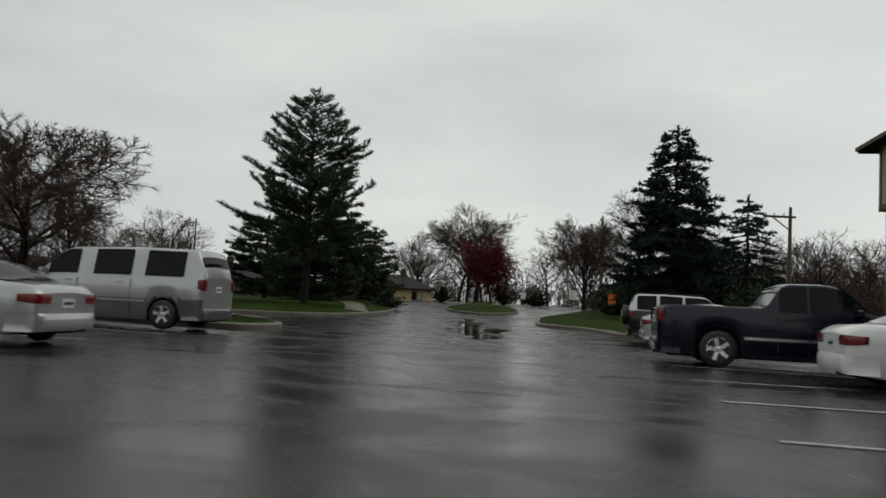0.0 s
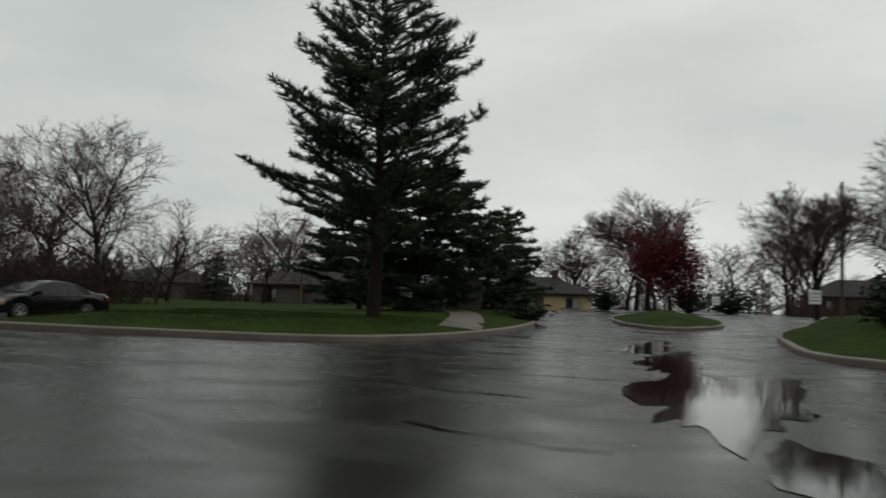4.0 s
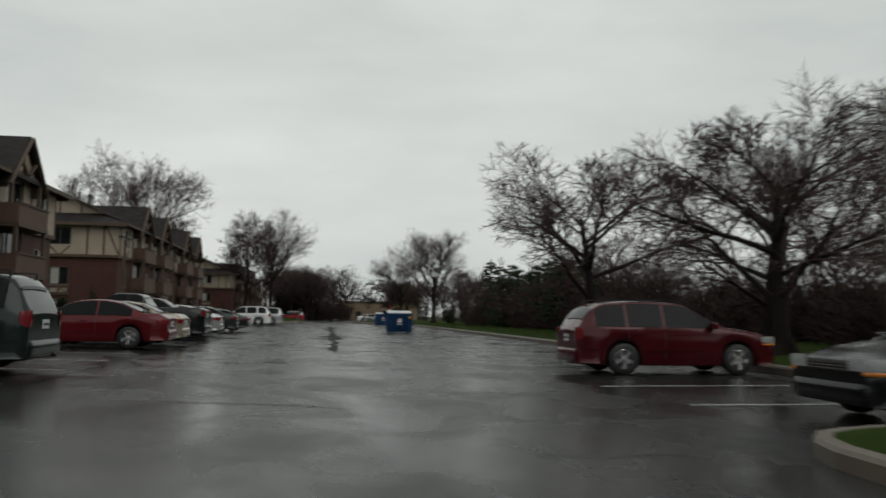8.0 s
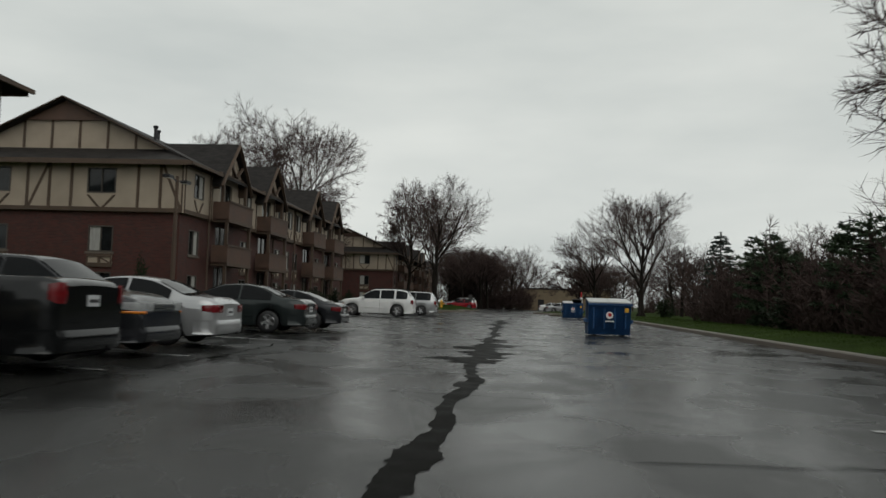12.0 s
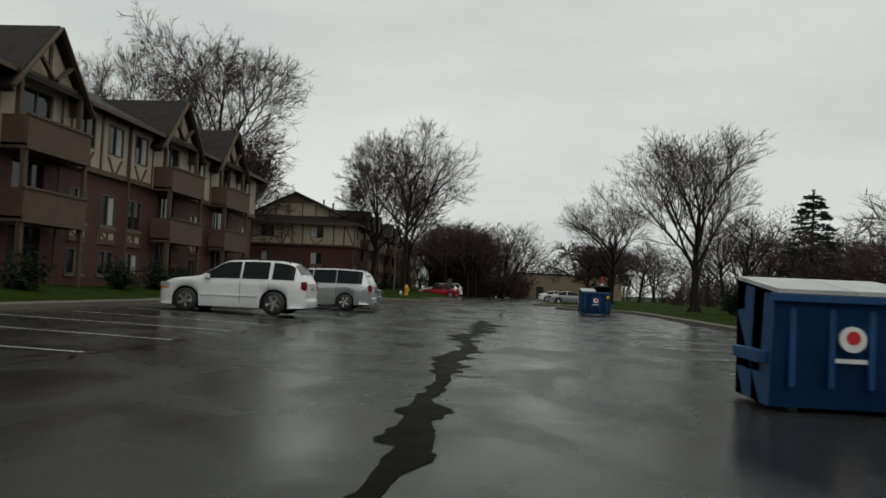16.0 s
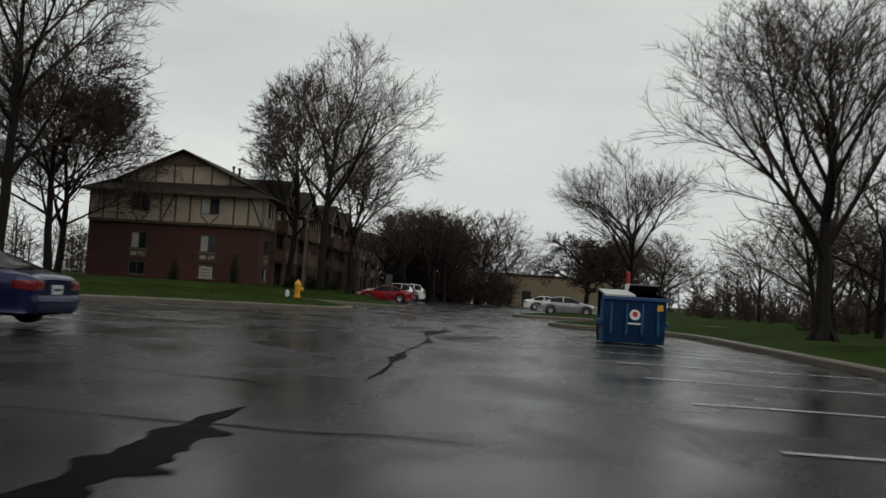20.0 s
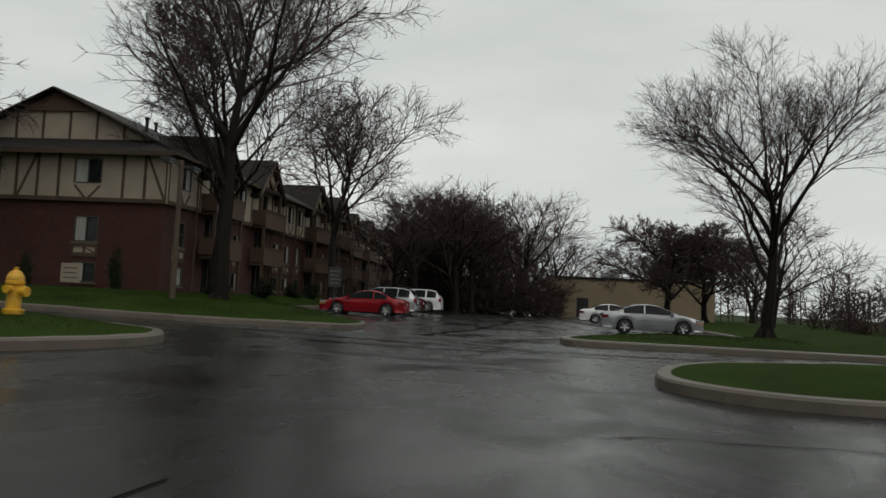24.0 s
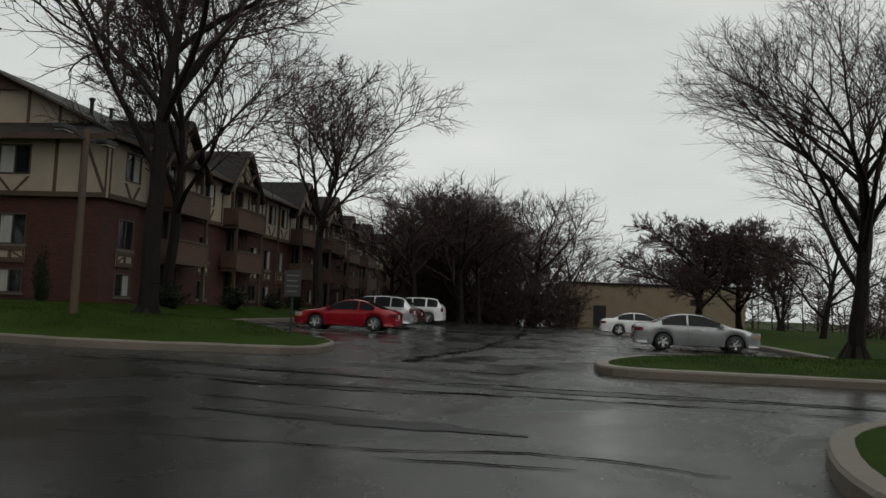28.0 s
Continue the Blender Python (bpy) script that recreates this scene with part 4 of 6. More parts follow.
# outlines from the rear (0) to the nose (1): heights of the upper edge as parts of the height
KINDS = {
    "sedan": dict(L=4.75, W=1.80, H=1.46, wb=2.72, fo=0.95, r=0.33, belt=0.95, gh=(0.125, 0.76), roof=(0.31, 0.55), tumble=0.25,
                  top=[(0, 0.84), (0.015, 1.0), (0.06, 1.045), (0.155, 1.06), (0.30, 1.385), (0.38, 1.445), (0.46, 1.46), (0.56, 1.41), (0.755, 1.0), (0.9, 0.89), (0.975, 0.76), (1, 0.60)], panes=[(0.215, 0.415), (0.43, 0.70)]),
    "coupe": dict(L=4.5, W=1.75, H=1.36, wb=2.6, fo=0.95, r=0.32, belt=0.88, gh=(0.10, 0.73), roof=(0.30, 0.52), tumble=0.26,
                  top=[(0, 0.78), (0.02, 0.92), (0.13, 0.96), (0.32, 1.31), (0.42, 1.36), (0.52, 1.33), (0.72, 0.93), (0.92, 0.80), (0.985, 0.68), (1, 0.56)], panes=[(0.21, 0.36), (0.375, 0.67)]),
    "suv": dict(L=4.7, W=1.86, H=1.74, wb=2.86, fo=0.86, r=0.38, belt=1.08, gh=(0.02, 0.735), roof=(0.10, 0.56), tumble=0.2,
                top=[(0, 0.95), (0.012, 1.10), (0.06, 1.50), (0.095, 1.66), (0.2, 1.73), (0.35, 1.74), (0.55, 1.70), (0.72, 1.17), (0.90, 1.07), (0.97, 0.98), (0.99, 0.86), (1, 0.68)], panes=[(0.075, 0.225), (0.25, 0.43), (0.445, 0.68)]),
    "wagon": dict(L=4.65, W=1.82, H=1.64, wb=2.68, fo=0.93, r=0.35, belt=1.02, gh=(0.02, 0.74), roof=(0.10, 0.55), tumble=0.2,
                  top=[(0, 0.88), (0.012, 1.04), (0.07, 1.42), (0.12, 1.57), (0.3, 1.64), (0.54, 1.60), (0.73, 1.07), (0.93, 0.95), (0.985, 0.82), (1, 0.66)], panes=[(0.09, 0.235), (0.25, 0.42), (0.435, 0.68)]),
    "minivan": dict(L=5.05, W=1.96, H=1.74, wb=3.03, fo=0.93, r=0.34, belt=1.06, gh=(0.02, 0.80), roof=(0.06, 0.56), tumble=0.22,
                    top=[(0, 0.92), (0.012, 1.08), (0.045, 1.58), (0.08, 1.70), (0.3, 1.74), (0.56, 1.70), (0.79, 1.08), (0.94, 0.92), (0.985, 0.80), (1, 0.64)], panes=[(0.075, 0.29), (0.297, 0.49), (0.50, 0.71)]),
    "fullvan": dict(L=5.6, W=2.0, H=2.08, wb=3.68, fo=0.9, r=0.37, belt=1.28, gh=(0.01, 0.86), roof=(0.03, 0.70), tumble=0.12,
                    top=[(0, 1.10), (0.006, 1.30), (0.02, 1.98), (0.05, 2.06), (0.4, 2.08), (0.69, 2.02), (0.83, 1.32), (0.95, 1.18), (0.99, 1.05), (1, 0.75)], panes=[(0.09, 0.28), (0.35, 0.54), (0.62, 0.77)]),
    "jeep": dict(L=4.45, W=1.82, H=1.78, wb=2.65, fo=0.85, r=0.36, belt=1.14, gh=(0.02, 0.73), roof=(0.04, 0.60), tumble=0.12,
                 top=[(0, 0.95), (0.01, 1.14), (0.025, 1.70), (0.06, 1.76), (0.3, 1.78), (0.6, 1.74), (0.71, 1.20), (0.94, 1.10), (0.985, 1.0), (1, 0.72)], panes=[(0.06, 0.21), (0.235, 0.41), (0.43, 0.66)]),
    "pickup": dict(L=5.7, W=1.98, H=1.86, wb=3.55, fo=0.92, r=0.39, belt=1.18, gh=(0.40, 0.76), roof=(0.44, 0.62), tumble=0.14,
                   top=[(0, 1.10), (0.006, 1.27), (0.40, 1.29), (0.415, 1.70), (0.45, 1.82), (0.6, 1.84), (0.635, 1.80), (0.745, 1.24), (0.95, 1.14), (0.985, 1.02), (1, 0.72)], panes=[(0.425, 0.52), (0.53, 0.70)]),
}


def wheel_bm(r, w=0.21):
    return lathe([(r * 0.66, -w / 2), (r * 0.93, -w / 2), (r, -w / 2 + 0.03), (r, w / 2 - 0.03), (r * 0.93, w / 2), (r * 0.66, w / 2)], 26, "y")


def rim_bm(r, w=0.21):
    bm = lathe([(r * 0.66, -w / 2 + 0.02), (r * 0.66, w / 2 - 0.01), (r * 0.6, w / 2 + 0.004), (r * 0.58, w / 2 - 0.05), (r * 0.1, w / 2 - 0.06)], 24, "y")
    for k in range(5):
        a = 2 * math.pi * k / 5
        c, s = math.cos(a), math.sin(a)
        beam(bm, (0.03 * c, w / 2 - 0.015, 0.03 * s), (r * 0.62 * c, w / 2 - 0.005, r * 0.62 * s), 0.085, 0.035, (0, 1, 0))
    lathe([(r * 0.16, w / 2 - 0.04), (r * 0.15, w / 2 + 0.008), (r * 0.05, w / 2 + 0.012)], 12, "y", bm)
    return bm


WHEELS = {}


def car(kind, colour, label, category="car", rails=False, lower=None, spare=False, chrome=False, lower_to=0.62):
    k = KINDS[kind]
    L, W, H, r = k["L"], k["W"], k["H"], k["r"]
    xf, xr = L / 2 - k["fo"], L / 2 - k["fo"] - k["wb"]
    tops = [(-L / 2 + L * f, z) for f, z in k["top"]]

    def top(x):
        return sum(w * curve_at(tops, min(L / 2, max(-L / 2, x + d))) for d, w in ((-0.17, 1), (-0.12, 2), (-0.06, 3), (0, 4), (0.06, 3), (0.12, 2), (0.17, 1))) / 16

    def width(x):
        e = max(0, (abs(x) - (L / 2 - 0.75)) / 0.75)
        return W / 2 * (1 - 0.17 * e ** 2.4)

    def sill(x):
        z = 0.22 + 0.05 * max(0, (abs(x) - (L / 2 - 0.5)) / 0.5)
        for xw in (xf, xr):
            d = abs(x - xw)
            if d < r * 1.18:
                z = max(z, r + math.sqrt((r * 1.18) ** 2 - d * d))
        return z

    def belt(x):
        return min(k["belt"] + 0.03 * (0.2 - x / L), top(x) - 0.035)

    def roofy(x):
        t, b = top(x), belt(x)
        return width(x) - 0.03 - k["tumble"] * max(0, t - b) / (H - k["belt"]) - (0.10 if t - b < 0.06 else 0.05)

    def side(x, f):
        """A point of the flank between the belt (0) and the roof's edge (1)."""
        b, t = belt(x), top(x)
        return width(x) - 0.035 + (roofy(x) - width(x) + 0.035) * f, b + (t - b) * 0.94 * f

    def section(x):
        s, b, t, w = min(sill(x), belt(x) - 0.05), belt(x), top(x), width(x)
        pts = [(w - 0.06, s), (w - 0.018, s + 0.16 * (b - s)), (w - 0.006, s + 0.5 * (b - s)), (w, s + 0.74 * (b - s)), (w - 0.035, b)]
        pts += [side(x, f) for f in (0.35, 0.7, 1.0)]
        y, z = pts[-1]
        return pts + [(y * 0.86, t - 0.012), (y * 0.5, t + 0.005), (0, t + 0.012)]

    def zsurf(x, y):
        s = section(x)[7:]
        y = abs(y)
        for (y0, z0), (y1, z1) in zip(s, s[1:]):
            if y >= y1:
                return z1 + (z0 - z1) * (y - y1) / (y0 - y1 + 1e-9)
        return s[-1][1]

    xs = sorted({round(-L / 2 + L * i / 46, 4) for i in range(47)} | {round(xw + r * 1.18 * math.cos(math.pi * j / 10), 4) for xw in (xf, xr) for j in range(11)})
    verts, faces = [], []
    for x in xs:
        half = section(x)
        verts += [(x, y, z) for y, z in half] + [(x, -y, z) for y, z in half[-2::-1]]
    m = len(section(0)) * 2 - 1
    for i in range(len(xs) - 1):
        for j in range(m - 1):
            faces.append((i * m + j, (i + 1) * m + j, (i + 1) * m + j + 1, i * m + j + 1))
    faces += [tuple(range(m)), tuple(range((len(xs) - 1) * m + m - 1, (len(xs) - 1) * m - 1, -1))]
    ob = thing("car" if category == "car" else category.replace(" ", "_"), label, category, "parked vehicles")
    me = raw("body", verts, faces, colour, True)
    if lower:
        me.materials.append(lower)
        for p in me.polygons:
            if p.center.z < k["belt"] * lower_to:
                p.material_index = 1
    for p in me.polygons:
        if len(p.vertices) > 4:
            p.use_smooth = False
    body = part("body", me, colour, ob)
    part("underbody", box(-L / 2 + 0.25, L / 2 - 0.25, -W / 2 + 0.24, W / 2 - 0.24, 0.2, k["belt"] * 0.72), UNDER, ob)
    if kind not in WHEELS:
        WHEELS[kind] = mesh_of(wheel_bm(r), "tyre", TYRE, True), mesh_of(rim_bm(r), "rim", RIM)
    for x in (xf, xr):
        for s in (1, -1):
            t = part("wheel", WHEELS[kind][0], TYRE, ob, "black tyre on an alloy rim")
            t.location, t.rotation_euler = (x, s * (W / 2 - 0.125), r), (0, 0.3 + x, 0 if s > 0 else math.pi)
            part("rim", WHEELS[kind][1], RIM, t)
    # side glass
    for a, b in k["panes"]:
        for s in (1, -1):
            v, f = [], []
            n = 15
            for i in range(n):
                x = -L / 2 + L * (a + (b - a) * i / (n - 1))
                for q in (0.06, 0.5, 0.95):
                    y, z = side(x, q)
                    v.append((x, s * (y + 0.018), z + 0.004))
            for i in range(n - 1):
                for j in range(2):
                    q = (i * 3 + j, (i + 1) * 3 + j, (i + 1) * 3 + j + 1, i * 3 + j + 1)
                    f.append(q if s < 0 else q[::-1])
            part("side_window", raw("side_window", v, f, CARGLASS), CARGLASS, ob, "dark side window")
    # screens
    for name, fa, fb in (("rear_window", k["gh"][0] + 0.02, k["roof"][0] - 0.015), ("windscreen", k["roof"][1] + 0.012, k["gh"][1] - 0.015)):
        v, f = [], []
        n = 13
        for i in range(n):
            x = -L / 2 + L * (fa + (fb - fa) * i / (n - 1))
            dz = (top(x + 0.02) - top(x - 0.02)) / 0.04
            ln = math.hypot(1, dz)
            ym = section(x)[7][0] * 0.93
            for j in range(7):
                y = ym * (j / 3 - 1)
                v.append((x - dz / ln * 0.022, y, zsurf(x, y) + 0.022 / ln))
        for i in range(n - 1):
            for j in range(6):
                f.append((i * 7 + j, (i + 1) * 7 + j, (i + 1) * 7 + j + 1, i * 7 + j + 1))
        part(name, raw(name, v, f, CARGLASS, True), CARGLASS, ob, "rain-spotted dark glass")
    zl = k["belt"] - 0.20

    def lamp(end, s, inner, back, z0, z1):
        """A lens that wraps round a corner of the body. end: 1 at the nose, -1 at the tail."""
        we = width(end * L / 2)
        path = [(end * (L / 2 + 0.008), we * inner), (end * (L / 2 + 0.012), we * 0.92), (end * (L / 2 + 0.004), we + 0.004)]
        for j in range(1, 5):
            x = end * (L / 2 - back * j / 4)
            path.append((x, width(x) + 0.010))
        path.append((end * (L / 2 - back), width(L / 2 - back) - 0.03))
        v, f = [], []
        for j, (x, y) in enumerate(path):
            drop = 0.25 * (z1 - z0) * (j > 3) * (j - 3) / 4
            for z, o in ((z0 + drop, 0), ((z0 + z1) / 2, 0.012), (z1 - drop * 0.4, 0)):
                v.append((x + end * o * (j < 3), s * (y + o * (j >= 2)), z))
        for j in range(len(path) - 1):
            for q in range(2):
                f.append((j * 3 + q, (j + 1) * 3 + q, (j + 1) * 3 + q + 1, j * 3 + q + 1))
        return raw("lens", v, f, LAMPRED if end < 0 else (LAMPCLEAR if z1 - z0 > 0.06 else LAMPAMBER), True)

    tall = kind in ("suv", "minivan", "fullvan", "jeep", "pickup", "wagon")
    for s in (1, -1):
        part("tail_light", lamp(-1, s, 0.6 if not tall else 0.84, 0.30 if not tall else 0.13, zl - (0.06 if tall else 0.03), zl + (0.22 if tall else 0.13)), LAMPRED, ob, "red tail light")
        hl = part("headlight", lamp(1, s, 0.55, 0.36, zl - 0.10, zl + 0.05), LAMPCLEAR, ob, "clear headlight")
        part("indicator", lamp(1, s, 0.90, 0.34, zl - 0.15, zl - 0.103), LAMPAMBER, hl)
        xm = -L / 2 + L * (k["gh"][1] - 0.075)
        mir = box(xm - 0.06, xm + 0.08, W / 2 - 0.04, W / 2 + 0.17, k["belt"] + 0.01, k["belt"] + 0.15, bevel=0.03)
        if s < 0:
            bmesh.ops.scale(mir, vec=(1, -1, 1), verts=mir.verts)
            bmesh.ops.reverse_faces(mir, faces=mir.faces)
        part("wing_mirror", mir, colour, ob)
        for a, b in k["panes"][-2:]:
            x = -L / 2 + L * (a + 0.18 * (b - a))
            part("door_handle", box(x, x + 0.18, s * (W / 2 - 0.01) - 0.02, s * (W / 2 - 0.01) + 0.02, k["belt"] - 0.15, k["belt"] - 0.11), colour, ob)
            xl = -L / 2 + L * a - 0.03
            part("door_gap", box(xl, xl + 0.012, s * (W / 2 - 0.004) - 0.006, s * (W / 2 - 0.004) + 0.006, 0.36, k["belt"] - 0.06), BLACKTRIM, ob)
        part("side_moulding", box(xr + r * 1.3, xf - r * 1.3, s * W / 2 - 0.012, s * W / 2 + 0.012, k["belt"] * 0.52, k["belt"] * 0.52 + 0.06), CHROME if chrome else colour, ob)
        if rails:
            bm = bmesh.new()
            xa, xb = -L / 2 + L * k["roof"][0] + 0.1, -L / 2 + L * k["roof"][1] - 0.1
            y = roofy(0) * 0.9
            beam(bm, (xa, s * y, H + 0.025), (xb, s * y, H + 0.025), 0.035, 0.025)
            for x in (xa, xa + (xb - xa) / 2, xb):
                beam(bm, (x, s * y, H - 0.08), (x, s * y, H + 0.02), 0.04)
            part("roof_rail", bm, DARKMETAL, ob)
    bump = lower or colour
    for end, z0, z1 in ((-1, 0.26, 0.56), (1, 0.24, 0.50)):
        v, f = [], []
        we = width(L / 2)
        back = [(end * (L / 2 - d), width(L / 2 - d) + 0.012) for d in (0.46, 0.3, 0.16, 0.06)]
        face = [(end * (L / 2 + 0.03 * (1 - 0.4 * abs(q) ** 3)), q * we * 0.985) for q in (-0.97, -0.8, -0.5, -0.2, 0, 0.2, 0.5, 0.8, 0.97)]
        path = [(x, -y) for x, y in back] + face + back[::-1]
        for j, (x, y) in enumerate(path):
            flank = j < 4 or j >= len(path) - 4
            for z, o in ((z0, -0.03), (z0 + 0.05, 0.0), (z0 + 0.5 * (z1 - z0), 0.014), (z1 - 0.05, 0.008), (z1, -0.02)):
                v.append((x + (0 if flank else end * o), y + (math.copysign(o, y) if flank else 0), z))
        n = len(path)
        for i in range(n - 1):
            for q in range(4):
                f.append((i * 5 + q, (i + 1) * 5 + q, (i + 1) * 5 + q + 1, i * 5 + q + 1))
        part("rear_bumper" if end < 0 else "front_bumper", raw("bumper", v, f, bump, True), bump, ob)
    gr = part("grille", box(L / 2 - 0.10, L / 2 + 0.012, -0.42, 0.42, zl - 0.12, zl + 0.02, bevel=0.02), BLACKTRIM, ob)
    for j in range(3):
        part("bar", box(L / 2 + 0.005, L / 2 + 0.024, -0.40, 0.40, zl - 0.10 + 0.04 * j, zl - 0.085 + 0.04 * j), CHROME, gr)
    plate = part("number_plate", box(-L / 2 - 0.012, -L / 2 + 0.02, -0.16, 0.16, zl - 0.10, zl + 0.06), PLATE, ob)
    part("bar", box(-L / 2 - 0.016, -L / 2 - 0.011, -0.12, 0.12, zl - 0.045, zl + 0.0), BLACKTRIM, plate)
    part("exhaust", lathe([(0.03, -L / 2 - 0.05), (0.03, -L / 2 + 0.4)], 8, "x"), DARKMETAL, ob).location = (0, -W / 4, 0.26)
    if spare:
        sp = part("spare_wheel", lathe([(0.05, -0.1), (r * 0.95, -0.1), (r, -0.06), (r, 0.06), (r * 0.9, 0.1)], 24, "x"), TYRE, ob, "spare wheel on the tailgate")
        sp.location = (-L / 2 - 0.10, 0, 0.98)
        part("rim", lathe([(r * 0.6, -0.03), (r * 0.55, 0.01), (0.04, 0.01)], 18, "x"), RIM, sp).location = (-0.11, 0, 0)
    return ob


def park(ob, x, y, heading, lift=0.0):
    """heading: degrees, 0 points the nose to +x."""
    ob.matrix_world = Matrix.Translation((x, y, slope(x, y) + 0.004 + lift)) @ Matrix.Rotation(radians(heading), 4, "Z")
    return ob


P_RED = paint("red_paint", (0.10, 0.006, 0.009), 0.15)
P_BRIGHTRED = paint("bright_red_paint", (0.26, 0.007, 0.014), 0.1)
P_MAROON = paint("maroon_paint", (0.062, 0.005, 0.008), 0.15)
P_GOLD = paint("champagne_paint", (0.36, 0.31, 0.24), 0.5)
P_BLACK = paint("black_paint", (0.006, 0.0065, 0.007), 0.0)
P_DKGREEN = paint("dark_green_paint", (0.012, 0.020, 0.018), 0.3)
P_CHARCOAL = paint("charcoal_paint", (0.020, 0.021, 0.024), 0.2)
P_SLATE = paint("slate_paint", (0.022, 0.028, 0.028), 0.2)
P_SILVER = paint("silver_paint", (0.42, 0.425, 0.43), 0.5)
P_WHITE = paint("white_car_paint", (0.70, 0.70, 0.69), 0.0)
P_NAVY = paint("navy_paint", (0.010, 0.014, 0.050), 0.3)
P_GREYLOW = paint("grey_lower_paint", (0.16, 0.165, 0.17), 0.5)
P_BLUEBLACK = paint("dark_blue_paint", (0.005, 0.007, 0.016), 0.2)

# row before the apartments, noses to the wall unless told
park(car("minivan", P_DKGREEN, "dark green minivan with a roof rack, rain-wet", "minivan", rails=True), -10.2, -1.0, 180)
park(car("sedan", P_RED, "deep red sedan with alloy wheels, wet with rain"), -9.75, 9.1, 180)
park(car("sedan", P_GOLD, "champagne-coloured sedan with red tail lights"), -9.85, 12.0, 180)
park(car("pickup", P_BLACK, "black pickup with chrome side trim, tailgate to the lane", "pickup", chrome=True), -10.45, 17.7, 180)
park(car("suv", P_CHARCOAL, "charcoal sport utility vehicle backed into its bay", "suv", chrome=True), -10.3, 20.75, 0)
park(car("sedan", P_SILVER, "silver sedan parked between dark cars"), -10.2, 23.8, 180)
park(car("sedan", P_SLATE, "dark slate sedan with bright alloy wheels"), -10.2, 30.8, 180)
park(car("coupe", P_CHARCOAL, "charcoal coupe with a rounded tail"), -9.75, 34.2, 180)
park(car("suv", P_WHITE, "white sport utility vehicle with roof rails", "suv", rails=True), -10.15, 56.4, 180)
park(car("minivan", P_SILVER, "silver minivan with dark rear glass", "minivan"), -9.7, 64.85, 180)
park(car("coupe", P_NAVY, "dark blue compact car with a wet boot lid"), -10.0, 69.9, 180)
# verge side
park(car("sedan", P_BLACK, "black sedan with its nose to the lane"), 6.1, -6.9, 180).scale = (1.05, 1.02, 1.0)
park(car("wagon", P_MAROON, "dark red estate car with roof rails and a silver window line", "estate car", rails=True), 5.1, 1.4, 0)
# far bays
park(car("coupe", P_BRIGHTRED, "bright red coupe on wet asphalt"), -9.0, 119.9, 180)
park(car("wagon", P_SILVER, "silver estate car behind a red coupe", "estate car", rails=True), -9.6, 126.5, 180)
park(car("sedan", P_MAROON, "dark red sedan in the far row"), -9.8, 129.6, 180)
park(car("suv", P_WHITE, "white sport utility vehicle in the far row", "suv"), -9.8, 138.5, 180)
park(car("sedan", P_SILVER, "silver sedan beside a grass island", ), 5.55, 118.9, 0)
park(car("sedan", P_WHITE, "white sedan in the far bays"), 5.2, 137.0, 0)
# first lot, left row
park(car("fullvan", P_SILVER, "silver full-size passenger van with tinted windows", "van", lower=P_GREYLOW), -15.6, -22.35, 90)
park(car("sedan", P_SILVER, "silver sedan with a wet boot lid"), -22.8, -23.6, 90)
# first lot, right row
park(car("jeep", P_WHITE, "white and black sport utility vehicle with a tailgate spare wheel", "suv", rails=True, lower=P_BLACK, spare=True, lower_to=0.97), -5.2, -38.4, -90)
park(car("sedan", P_SILVER, "silver sedan with red tail lights in the south row"), -8.6, -38.8, -90)
park(car("pickup", P_BLUEBLACK, "dark blue pickup with a white bed cover", "pickup", chrome=True), -16.7, -39.0, -90)
park(car("sedan", P_WHITE, "white sedan with red tail lights in the south row"), -20.6, -41.1, -90)


# ---- trees and shrubs ----
def prism(V, F, a, b, ra, rb, n):
    ax = b - a
    if ax.length < 1e-5:
        return
    ax.normalize()
    s = ax.orthogonal().normalized()
    u = ax.cross(s)
    i = len(V)
    for p, r in ((a, ra), (b, rb)):
        for k in range(n):
            t = 2 * math.pi * k / n
            V.append(tuple(p + s * (r * math.cos(t)) + u * (r * math.sin(t))))
    for k in range(n):
        F.append((i + k, i + (k + 1) % n, i + n + (k + 1) % n, i + n + k))


